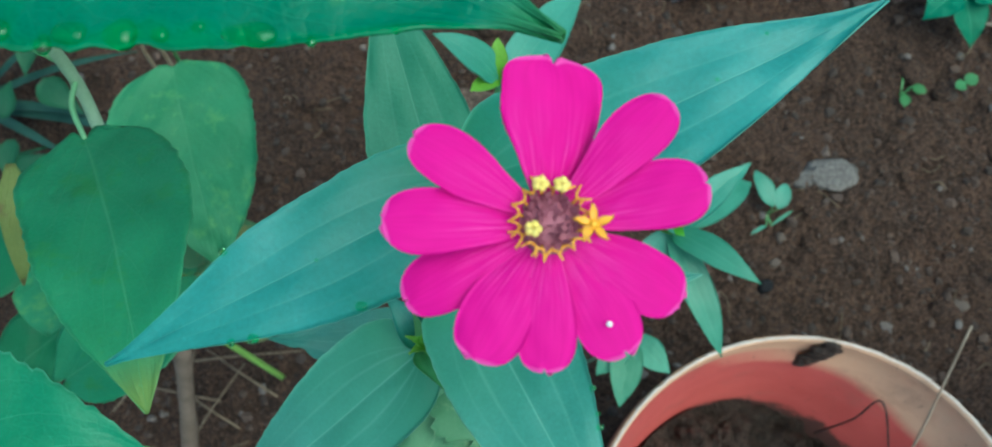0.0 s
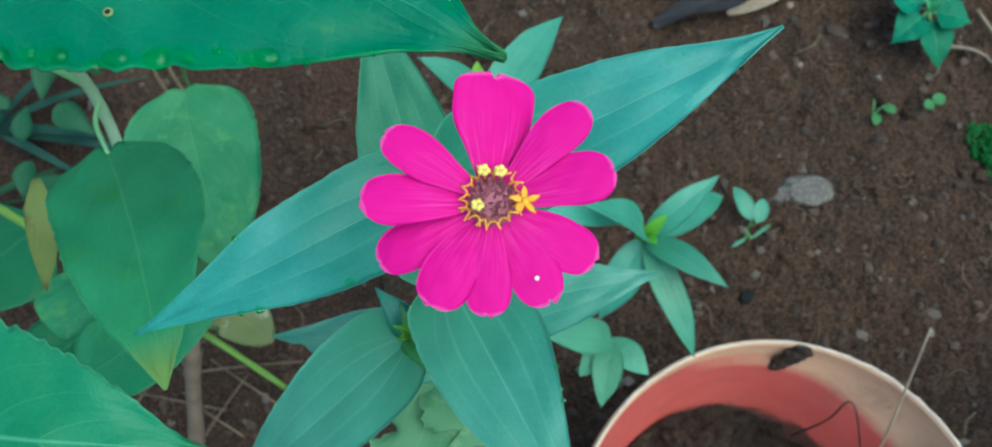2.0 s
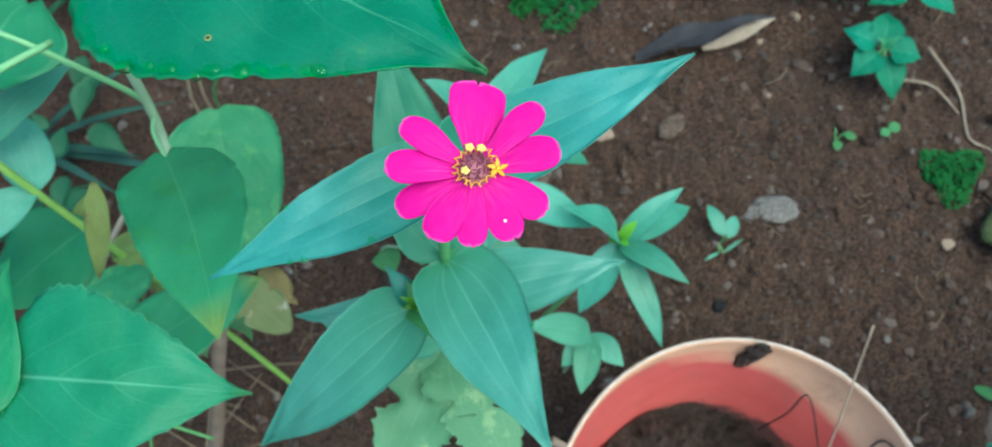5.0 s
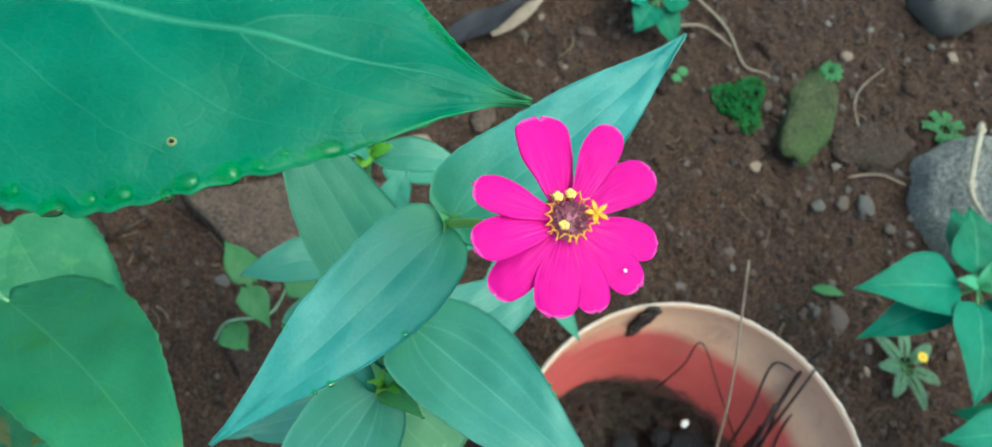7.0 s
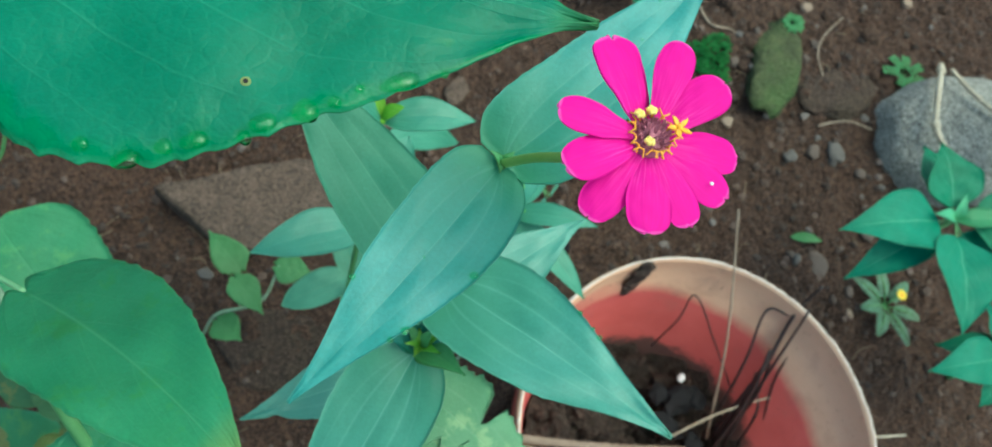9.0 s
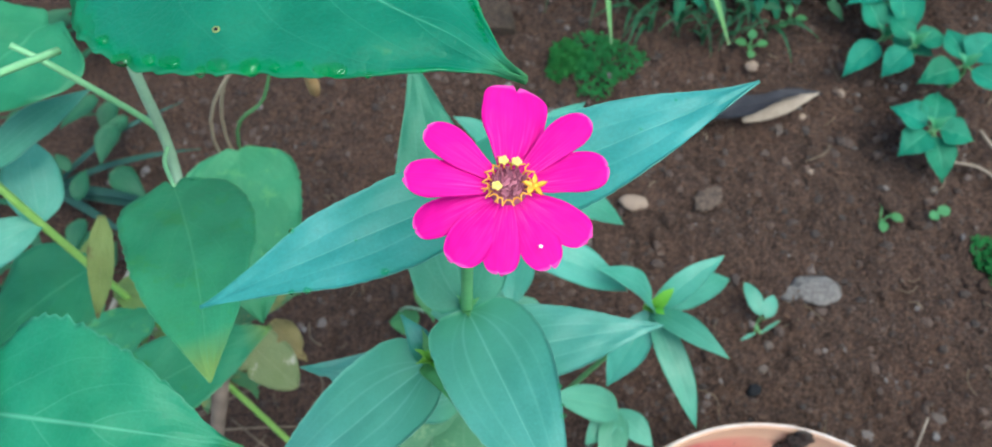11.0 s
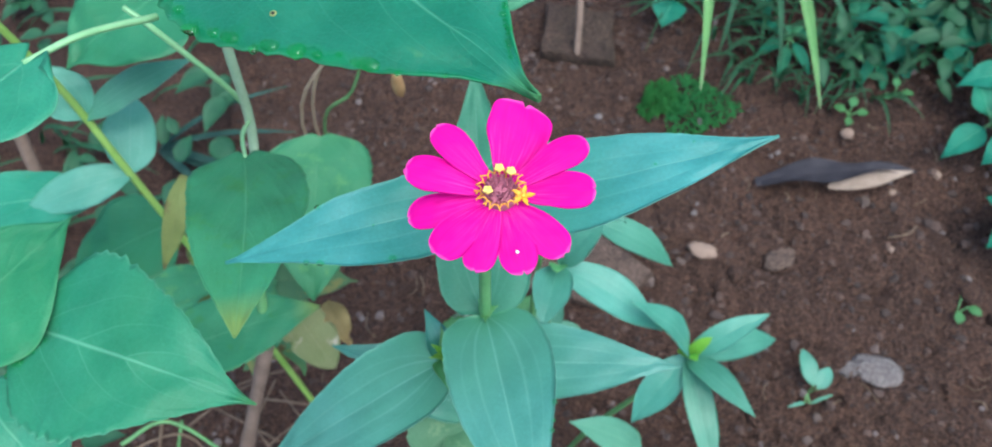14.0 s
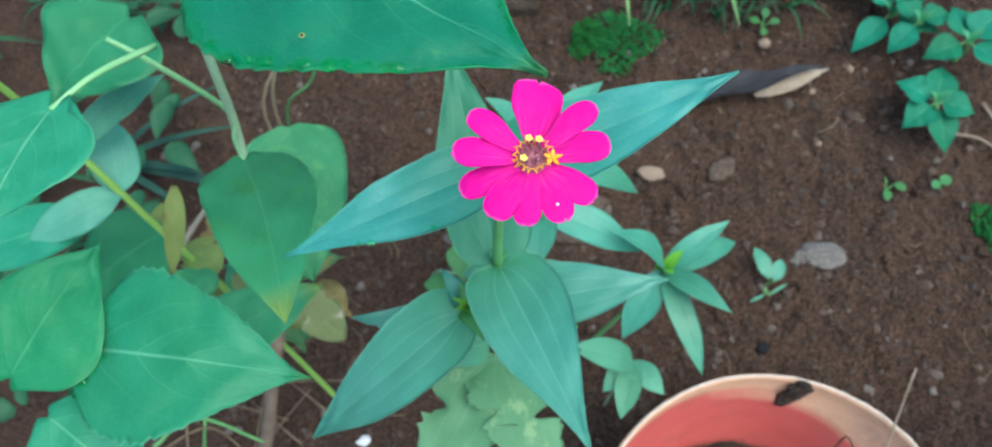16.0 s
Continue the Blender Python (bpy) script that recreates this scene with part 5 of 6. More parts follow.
def slab_geo(corners, top, thick, seed):
    """A worn slab on the given corners, with a nearly flat top and broken edges."""
    p = np.array(corners, float)
    q = []
    for a, b in zip(p, np.roll(p, -1, axis=0)):
        q += [a + (b - a) * t for t in np.linspace(0, 1, 12, endpoint=False)]
    q = np.array(q)
    mid = q.mean(0)
    n = len(q)
    v, f = [], []
    rings = [(1.02, -thick), (1.0, -0.006), (0.985, -0.0015), (0.95, 0.0), (0.8, 0.0), (0.6, 0.0), (0.4, 0.0), (0.2, 0.0), (0.02, 0.0)]
    for s, dz in rings:
        for c in q:
            x, y = mid + (c - mid) * s
            w = Vector((x * 40, y * 40, seed + dz * 30))
            x, y = x + 0.003 * noise.noise(w), y + 0.003 * noise.noise(w + Vector((9, 3, 1)))
            v.append((x, y, top + dz + 0.12 * (y - mid[1]) + 0.0025 * noise.noise(w * 0.6) + 0.0012 * noise.noise(w * 2.2)))
    for k in range(len(rings) - 1):
        f += [(k * n + i, k * n + (i + 1) % n, (k + 1) * n + (i + 1) % n, (k + 1) * n + i) for i in range(n)]
    f += [tuple(range(n - 1, -1, -1)), tuple((len(rings) - 1) * n + i for i in range(n))]
    return v, f


solo("stone_slab", slab_geo(((-0.098, 0.251), (0.022, 0.240), (0.075, 0.215), (0.050, 0.170), (-0.042, 0.173), (-0.070, 0.197)), 0.040, 0.03, 2), EARTHY, "flat rough brown stone slab half buried in soil", "stone", "stones in the bed")
solo("stone_slab", slab_geo(((-0.092, 0.118), (-0.06, 0.132), (-0.022, 0.118), (0.004, 0.09), (-0.018, 0.058), (-0.06, 0.056), (-0.088, 0.074)), 0.010, 0.03, 5), DAMP, "damp broken stone with traces of moss", "stone", "stones in the bed")
solo("stone_slab", slab_geo(((-0.095, 0.480), (-0.022, 0.485), (-0.008, 0.425), (-0.085, 0.420)), 0.064, 0.05, 8), DAMP, "dark rectangular stone block at the back of the bed", "stone", "stones in the bed")
LUMP = BALLS[4][0].copy()
for i, p in enumerate(LUMP):
    w = Vector(p)
    LUMP[i] = p * (1 + 0.10 * noise.noise(w * 1.6 + Vector((4, 2, 1))) + 0.05 * noise.noise(w * 4.5) + 0.022 * noise.noise(w * 14) + 0.010 * noise.noise(w * 34))
LUMP = np.sign(LUMP) * np.abs(LUMP) ** np.array([0.8, 0.8, 0.65]) * (0.092, 0.068, 0.052)
C, S = math.cos(radians(-16)), math.sin(radians(-16))
solo("concrete_lump", (LUMP @ np.array([[C, S, 0], [-S, C, 0], [0, 0, 1]]) + (0.667, 0.034, 0.052), BALLS[4][1]), CONCRETE, "large broken lump of rough grey concrete", "stone", "stones in the bed")
stick("root", [at_ground(0.43, 0.33, 0.006), at_ground(0.455, 0.285, 0.005), at_ground(0.462, 0.242, 0.004), at_ground(0.4815, 0.2257, 0.004), at_ground(0.49, 0.20, 0.0)], 0.0017, 0.0008, ROOT, "curved pale root on the soil", "root")
stick("root", [at_ground(0.40, 0.30, 0.004), at_ground(0.43, 0.29, 0.006), at_ground(0.452, 0.262, 0.003)], 0.0017, 0.0008, ROOT, "curved pale root on the soil", "root")
stick("root", [at_ground(0.5253, 0.1026, 0.002), at_ground(0.555, 0.095, 0.005), at_ground(0.5817, 0.0782, 0.002)], 0.0011, 0.0008, ROOT, "short pale root on the soil", "root")
stick("root", [at_ground(0.5591, 0.1498, 0.003), at_ground(0.5614, 0.1716, 0.006), at_ground(0.5796, 0.1881, 0.006), at_ground(0.6137, 0.2013, 0.003)], 0.0010, 0.0007, ROOT, "short pale root on the soil", "root")
stick("dry_branch", [(0.655, 0.104, 0.100), (0.642, 0.098, 0.110), (0.598, 0.048, 0.110), (0.600, 0.020, 0.104)], 0.0030, 0.0026, BLEACHED, "jointed bleached branch lying over the grey stone", "branch", 0.14)
stick("dry_branch", [(0.652, 0.095, 0.112), (0.661, 0.056, 0.113), (0.698, -0.004, 0.108), (0.74, -0.07, 0.10)], 0.0022, 0.0029, BLEACHED, "jointed bleached branch lying over the grey stone", "branch", 0.14)
stick("pale_twig", [at_ground(-0.380, 0.089, 0.002), (-0.325, 0.125, 0.075), (-0.258, 0.164, 0.160), (-0.232, 0.162, 0.205)], 0.0030, 0.0020, BLEACHED, "bleached twig leaning among the stems")
stick("straw", [at_ground(0.1, -0.055, 0.006), at_ground(0.16, -0.02, 0.008), at_ground(0.22, 0.035, 0.006)], 0.002, 0.0016, STRAW, "dry straw lying beside the pot", "straw")
stick("dry_branch", [at_ground(-0.07, 0.50, 0.10), at_ground(-0.055, 0.46, 0.05), at_ground(-0.048, 0.425, 0.005)], 0.005, 0.003, WOOD, "brown twig leaning on the dark block", "branch")


def dead_leaf():
    a, b = at_ground(0.150, 0.326, 0.006), at_ground(0.288, 0.362, 0.010)
    ob = thing("dead_leaf", a, "long curled dead leaf, blackish above with a tan underside", "leaf")
    part("blade", leaf_geo(a, b, 0.034, (0, 0.35, 1), arch=0.05, fold=0.3, shape="narrow", seed=3, wave=0.10, bend=0.05, twist=0.3), DEADLEAF, ob)
    part("rolled_edge", leaf_geo((a + b) / 2 + (-0.006, -0.016, 0.005), b + (-0.004, -0.004, 0.004), 0.015, (0, -0.6, 1), arch=0.05, fold=-0.2, shape="narrow", seed=5, wave=0.05), ROOT, ob, "tan underside of the rolled edge")



dead_leaf()
for b, t, w, k in (((-0.262, 0.140, 0.16), (-0.272, 0.075, 0.11), 0.022, 1), ((-0.225, 0.060, 0.10), (-0.205, 0.035, 0.09), 0.020, 2), ((-0.240, 0.050, 0.05), (-0.215, 0.045, 0.06), 0.024, 3), ((-0.155, 0.060, 0.20), (-0.128, 0.036, 0.19), 0.020, 4)):
    solo("dry_leaf", leaf_geo(b, t, w, (0.2, -0.2, 1), arch=0.15, fold=0.5, shape="narrow", wave=0.12, twist=0.6, seed=k, bites=2), DRYLEAF, "withered yellow-brown leaf hanging among the stems", "leaf", "withered leaves")
rnd = np.random.RandomState(12)
for k in range(9):
    x, y, q, ln = rnd.uniform(-0.30, -0.20), rnd.uniform(-0.06, 0.03), rnd.uniform(0, 3.14), rnd.uniform(0.05, 0.11)
    d = np.array([math.cos(q), math.sin(q)]) * ln / 2
    stick("straw", [at_ground(x - d[0], y - d[1], 0.004), at_ground(x, y, 0.012 + 0.01 * rnd.rand()), at_ground(x + d[0], y + d[1], 0.004)], 0.0010, 0.0007, LITTER, "dry straw lying under the shrub", "straw")
solo("fallen_leaf", leaf_geo(at_ground(0.445, 0.010, 0.004), at_ground(0.472, -0.006, 0.004), 0.011, arch=0.1, fold=0.15, shape="narrow"), SMALLLEAF, "fresh green leaf lying on the soil", "leaf")


def moss_clump(x, y, r, seed):
    """A low dense cushion of tiny rounded leaves."""
    rnd = np.random.RandomState(seed)
    geos = []
    for k in range(900):
        d, q = r * math.sqrt(rnd.rand()), rnd.uniform(0, 6.28)
        d *= 1 + 0.25 * math.sin(3 * q + seed)
        b = at_ground(x + d * math.cos(q), y + d * math.sin(q), 0.001 + 0.011 * rnd.rand() * (1 - 0.6 * d / r))
        w, ln = rnd.uniform(0, 6.28), rnd.uniform(0.0022, 0.0046)
        geos.append(leaf_geo(b, b + (ln * math.cos(w), ln * math.sin(w), rnd.uniform(-0.001, 0.003)), ln * 0.8, UP, arch=0.1, fold=0.15, shape="oval", nu=5, nv=4, seed=k))
    solo("leafy_clump", join(*geos), CUSHION, "low cushion of tiny rounded green leaves on the soil", "ground plant", kind="stuff")



for k, (x, y, r) in enumerate(((0.442, 0.205, 0.026), (0.0812, 0.392, 0.034), (0.045, 0.395, 0.02), (0.38, 0.60, 0.03))):
    moss_clump(x, y, r, k)


def seedling(label, root, leaves, height=0.02, r=0.0008, mat=SMALLLEAF, stem=STEM, shape="oval", name="seedling", group="seedlings"):
    """leaves: (dx, dy, dz, length, turn, width) from the root; turn in degrees."""
    plant = thing(name, root, label, "seedling", group)
    for k, (dx, dy, dz, ln, turn, w) in enumerate(leaves):
        b = np.add(root, (dx, dy, dz))
        t = b + (ln * math.cos(radians(turn)), ln * math.sin(radians(turn)), 0.08 * ln)
        part("stem", tube_geo([root, (np.add(root, b)) / 2 + (0, 0, 0.15 * dz), b], r, r * 0.8, 6, 4), stem, plant)
        part("leaf", leaf_geo(b, t, w, UP, arch=0.08, fold=0.1, shape=shape, lobe=0.06 if shape == "heart" else 0, seed=k + 5, nu=18, nv=10), mat, plant)
    return plant


def dry_seed_stalk():
    root = at_ground(-0.205, 0.185)
    plant = thing("dry_seed_stalk", root, "thin tan stalks with one hanging dry seed bud", "dry plant")
    for pts in ([root, (-0.2043, 0.1717, 0.25), (-0.1549, 0.1832, 0.35), (-0.135, 0.19, 0.39)], [root, (-0.190, 0.175, 0.24), (-0.1573, 0.1769, 0.30), (-0.1404, 0.1844, 0.35)],
                [root, (-0.200, 0.18, 0.24), (-0.165, 0.185, 0.34), (-0.138, 0.19, 0.37), (-0.125, 0.182, 0.335)]):
        part("stalk", tube_geo(pts, 0.0014, 0.0009), STEM if pts[1][0] > -0.195 else STRAW, plant)
    v, f = rock_geo((0, 0, 0), (0.0042, 0.0042, 0.017), 0, 0.12, 4, 3, 1)
    lean = unit((0.10, -0.20, -1.0))
    v = v + np.outer(v[:, 2], lean + (0, 0, 1))
    part("bud", (v + (-0.1220, 0.178, 0.318), f), RUST, plant, "rusty dry seed bud")


dry_seed_stalk()


def far_grass():
    root = at_ground(-0.46, 0.24)
    plant = thing("dark_grass", root, "dull bluish-green grass blades lying on the soil", "grass plant")
    for tip, w, a in (((-0.295, 0.200, 0.04), 0.012, 0.05), ((-0.330, 0.215, 0.04), 0.010, 0.06), ((-0.300, 0.27, 0.05), 0.008, 0.08), ((-0.33, 0.32, 0.05), 0.007, 0.1), ((-0.35, 0.18, 0.03), 0.009, 0.05)):
        part("blade", leaf_geo(root, tip, w, UP, arch=a, fold=0.3, shape="blade", nu=20, nv=6), DULL_BLADE, plant)


far_grass()


def trailing_vine():
    root = at_ground(-0.10, 0.125)
    plant = thing("trailing_vine", root, "trailing seedling with heart-shaped leaves on a thin pale stem", "seedling")
    part("stem", tube_geo([root, (-0.0836, 0.1227, 0.06), (-0.0512, 0.1148, 0.08), (-0.030, 0.131, 0.10)], 0.0013, 0.0010), STEM_PALE, plant)
    part("stem", tube_geo([(-0.066, 0.120, 0.072), (-0.060, 0.135, 0.10)], 0.0010, 0.0008), STEM_PALE, plant)
    for b, t, w in (((-0.058, 0.138, 0.10), (-0.0704, 0.1745, 0.105), 0.027), ((-0.064, 0.134, 0.10), (-0.0535, 0.0990, 0.10), 0.024), ((-0.032, 0.1320, 0.10), (-0.0090, 0.1175, 0.10), 0.028),
                    ((-0.086, 0.118, 0.06), (-0.074, 0.095, 0.062), 0.026)):
        part("leaf", leaf_geo(b, t, w, UP, arch=0.06, fold=0.12, shape="heart", lobe=0.1, seed=int(w * 1e3), nu=22, nv=12), SMALLLEAF, plant)


trailing_vine()
seedling("bluish two-leaved seedling in bare soil", at_ground(0.226, 0.140), [(0.000, 0.002, 0.018, 0.032, 115, 0.015), (0.004, 0.000, 0.018, 0.022, 72, 0.014), (-0.002, -0.010, 0.004, 0.016, 210, 0.003), (0.002, -0.010, 0.004, 0.022, 35, 0.003)], mat=ZINNIA_SHOOT)
seedling("tiny bright green seedling", at_ground(0.3395, 0.2408), [(0, 0.012, 0.008, 0.012, 60, 0.009), (0, -0.002, 0.008, 0.012, -100, 0.009), (0.006, 0.004, 0.01, 0.012, -30, 0.009)])
seedling("tiny bright green seedling", at_ground(0.386, 0.2458), [(0, 0.0, 0.008, 0.012, 30, 0.011), (0, 0.0, 0.008, 0.010, 210, 0.010)])


seedling("pale little weed on bare soil", at_ground(0.224, 0.413), [(0, 0.006, 0.010, 0.012, 80, 0.009), (0.005, 0.0, 0.010, 0.011, 10, 0.008), (-0.005, 0.0, 0.010, 0.012, 170, 0.009), (0, -0.006, 0.008, 0.010, 260, 0.008)])
seedling("pale little weed on bare soil", at_ground(0.262, 0.443), [(0, 0.005, 0.010, 0.012, 100, 0.008), (0.005, 0.0, 0.010, 0.011, 0, 0.007), (-0.004, -0.004, 0.008, 0.010, 220, 0.007)])


def pinnate_seedling(x, y, n, ln, seed):
    root = at_ground(x, y)
    plant = thing("feathery_seedling", root, "small bluish-green seedling with feathery leaves", "seedling", "seedlings")
    rnd = np.random.RandomState(seed)
    for k in range(n):
        q = 6.28 * (k + rnd.uniform(-0.2, 0.2)) / n
        d, t = np.array([math.cos(q), math.sin(q), 0.0]) * rnd.uniform(0.55, 1.15), np.array([-math.sin(q), math.cos(q), 0.0])
        rib = part("frond", tube_geo([root, root + d * ln * 0.5 + (0, 0, 0.008), root + d * ln + (0, 0, 0.008)], 0.0005, 0.0004, 5, 3), STEM, plant)
        for i in range(2, 7):
            c = root + d * ln * i / 6 + (0, 0, 0.004 + 0.006 * math.sin(i / 6 * 2.2))
            for s in (-1, 1):
                part("leaflet", leaf_geo(c, c + (t * s + d * 0.3) * 0.0052, 0.0052, UP, shape="oval", nu=4, nv=4), SMALLLEAF, rib)


for k, (x, y, n, ln) in enumerate(((0.6514, 0.1211, 7, 0.022), (0.5480, 0.2120, 6, 0.012))):
    pinnate_seedling(x, y, n, ln, k)


def yellow_weed():
    root = at_ground(0.5057, -0.0875)
    plant = thing("yellow_flowered_weed", root, "low rosette weed with feathery grey-green leaves and one yellow flower", "weed")
    for k, turn in enumerate((20, 75, 120, 165, 215, 262, 310)):
        d = np.array([math.cos(radians(turn)), math.sin(radians(turn)), 0.0])
        t = np.array([-d[1], d[0], 0.0])
        ln = 0.031 + 0.005 * (k % 3)
        tip = root + d * ln + (0, 0, 0.012)
        rib = part("frond", tube_geo([root + (0, 0, 0.004), root + d * ln * 0.5 + (0, 0, 0.014), tip], 0.0007, 0.0005, 5, 4), STEM, plant)
        for n in range(3, 13):
            c = root + d * ln * n / 12 + (0, 0, 0.004 + 0.010 * math.sin(n / 12 * 2.0))
            for s in (-1, 1):
                part("leaflet", leaf_geo(c, c + (t * s * 0.8 + d * 0.35) * 0.0092 * math.sin(0.5 + 2.3 * n / 12), 0.0036, UP, shape="oval", nu=5, nv=4), GREY_WEED, rib)
    c = root + (0.008, 0.003, 0.024)
    part("stem", tube_geo([root, root + (0.005, 0.002, 0.014), c], 0.0006, 0.0005, 5, 4), STEM, plant)
    bloom = part("flower", blob_geo(c, 0.0022, 0.7), GOLD, plant, "small yellow flower")
    for k in range(8):
        q = k * math.pi / 4
        part("petal", leaf_geo(c, c + (0.0058 * math.cos(q), 0.0058 * math.sin(q), 0.001), 0.004, UP, shape="oval", nu=5, nv=4), YELLOW, bloom)


yellow_weed()


def pointed_shrub(label, root, top, leaves, young):
    plant = thing("small_shrub", root, label, "shrub", "small shrubs in the bed")
    part("stem", tube_geo([root, (np.add(root, top)) / 2 + (0.006, 0.004, 0), top], 0.0028, 0.002), STEM, plant)
    for k, (dx, dy, dz, w) in enumerate(leaves):
        d = np.array([dx, dy, dz])
        b = np.add(top, d * 0.16 + (0, 0, -0.004 * (k > 4)))
        part("petiole", tube_geo([top, b], 0.0011, 0.0009, 6, 4), STEM, plant)
        part("leaf", leaf_geo(b, np.add(top, d), w, UP, arch=0.06, fold=0.22, droop=0.05, shape="pointed", seed=k + 3, nu=32, nv=16, wave=0.02), DARKLEAF, plant)
    for k, (dx, dy) in enumerate(young):
        part("leaf", leaf_geo(top, np.add(top, (dx, dy, 0.012)), 0.006 + 0.25 * math.hypot(dx, dy), UP, arch=0.1, fold=0.3, shape="pointed", seed=k, nu=14, nv=8), BUDLEAF, plant)


pointed_shrub("small shrub with glossy dark pointed leaves and pale veins", at_ground(0.515, -0.05), (0.471, -0.046, 0.195), (
    (-0.108, 0.028, 0.010, 0.050), (-0.060, -0.080, 0.012, 0.058), (0.018, 0.060, 0.014, 0.054), (0.078, -0.044, 0.0, 0.056), (0.028, 0.068, -0.012, 0.050), (0.034, -0.078, -0.026, 0.044),
    (-0.096, -0.006, -0.032, 0.036)),
    ((0.042, -0.022), (-0.026, 0.010), (0.012, 0.014), (0.004, -0.012)))
pointed_shrub("low shrub with glossy dark leaves beside the pot", at_ground(0.54, -0.175), (0.5160, -0.1690, 0.128), (
    (-0.084, 0.021, 0.0, 0.042), (-0.050, -0.024, -0.010, 0.036), (0.010, 0.050, -0.004, 0.036), (0.055, 0.04, 0.0, 0.05), (-0.042, 0.036, -0.028, 0.030), (0.045, -0.04, 0.0, 0.04)),
    ((-0.010, 0.014), (0.008, 0.012), (-0.006, -0.012), (0.012, -0.006)))
pointed_shrub("dark green leafy weed at the far side of the bed", at_ground(0.385, 0.325), (0.3744, 0.3139, 0.10), (
    (-0.03, -0.025, -0.01, 0.030), (0.012, -0.045, -0.02, 0.030), (-0.035, 0.02, 0.0, 0.032), (0.035, -0.01, 0.0, 0.032), (0.01, 0.04, 0.0, 0.032)), ((0.01, 0.005), (-0.01, 0.004)))
for root, top, leaves in (
    ((0.35, 0.425), (0.3390, 0.4090, 0.105), ((-0.035, -0.035, -0.02, 0.026), (0.045, -0.02, 0.0, 0.03), (-0.02, 0.04, 0.01, 0.03), (0.04, 0.04, 0.01, 0.03))),
    ((0.26, 0.52), (0.2600, 0.5150, 0.10), ((-0.012, -0.050, -0.01, 0.040), (0.05, -0.01, 0.0, 0.026), (-0.05, -0.01, 0.0, 0.022), (0.03, 0.05, 0.01, 0.03), (0.012, -0.06, -0.03, 0.018))),
    ((0.30, 0.51), (0.2950, 0.4990, 0.10), ((0.03, -0.04, -0.01, 0.028), (0.05, 0.02, 0.0, 0.034), (-0.03, 0.03, 0.01, 0.034))),
    ((0.04, 0.51), (0.0350, 0.4950, 0.095), ((-0.005, -0.035, -0.01, 0.034), (0.045, 0.02, 0.0, 0.03), (-0.04, 0.03, 0.01, 0.034))),
    ((0.37, 0.400), (0.3580, 0.3900, 0.12), ((-0.025, -0.025, -0.02, 0.026), (0.03, 0.012, 0.0, 0.026), (-0.02, 0.03, 0.0, 0.026))),
    ((0.41, 0.38), (0.4008, 0.3695, 0.12), ((-0.04, -0.015, -0.01, 0.030), (0.035, -0.03, 0.0, 0.030), (0.03, 0.03, 0.01, 0.034), (-0.01, 0.04, 0.0, 0.03))),
    ((0.22, 0.57), (0.2150, 0.5600, 0.10), ((0.04, -0.03, 0.0, 0.024), (-0.05, -0.02, 0.0, 0.020), (0.0, -0.055, -0.02, 0.022), (0.05, 0.03, 0.0, 0.03), (-0.03, 0.05, 0.0, 0.03))),
    ((0.36, 0.47), (0.3550, 0.4600, 0.12), ((-0.05, -0.02, -0.01, 0.030), (0.0, -0.05, -0.01, 0.030), (0.045, 0.02, 0.0, 0.034), (-0.03, 0.045, 0.01, 0.034))),
    ((0.33, 0.57), (0.3250, 0.5600, 0.14), ((-0.05, -0.03, -0.01, 0.034), (0.02, -0.06, -0.01, 0.034), (0.045, 0.03, 0.0, 0.034), (-0.03, 0.045, 0.01, 0.034))),
    ((0.12, 0.56), (0.1150, 0.5500, 0.09), ((-0.04, -0.03, -0.01, 0.016), (0.02, -0.055, -0.02, 0.014), (0.045, 0.01, 0.0, 0.016), (-0.05, 0.02, 0.0, 0.016))),
    ((0.238, 0.49), (0.2390, 0.4860, 0.085), ((-0.050, 0.006, -0.01, 0.010), (-0.042, -0.018, -0.01, 0.010), (-0.012, -0.045, -0.02, 0.011), (0.016, -0.044, -0.02, 0.011), (0.046, -0.010, -0.01, 0.010), (0.042, 0.022, 0.0, 0.010))),
    ((0.15, 0.49), (0.1547, 0.4800, 0.085), ((-0.03, -0.02, -0.02, 0.012), (0.03, -0.03, -0.02, 0.012), (0.035, 0.02, -0.01, 0.012), (-0.04, 0.02, -0.01, 0.012), (0.0, -0.045, -0.03, 0.012))),
):
    pointed_shrub("leafy green weed at the far side of the bed", at_ground(*root), top, leaves, ((0.01, 0.005), (-0.01, 0.004)))


def grass_tuft():
    root = at_ground(0.09, 0.63)
    plant = thing("striped_grass", root, "tuft of arching grass blades striped green and cream", "grass plant")
    for base, tip, w, arch in (((0.048, 0.62, 0.07), (0.0742, 0.3091, 0.200), 0.014, 0.16), ((0.10, 0.64, 0.07), (0.1679, 0.3157, 0.200), 0.016, 0.16), ((0.12, 0.60, 0.07), (0.150, 0.425, 0.09), 0.008, 0.2), ((0.10, 0.60, 0.07), (0.09, 0.44, 0.08), 0.008, 0.2), ((0.13, 0.60, 0.07), (0.22, 0.46, 0.10), 0.008, 0.25), ((0.15, 0.60, 0.07), (0.27, 0.52, 0.10), 0.008, 0.25)):
        part("blade", leaf_geo(base, tip, w, (0, -0.35, 1), arch=arch, fold=0.35, shape="blade", nu=30, nv=8, seed=int(w * 1e4)), BLADE if w > 0.01 else TANGLE, plant)
    return plant


grass_tuft()


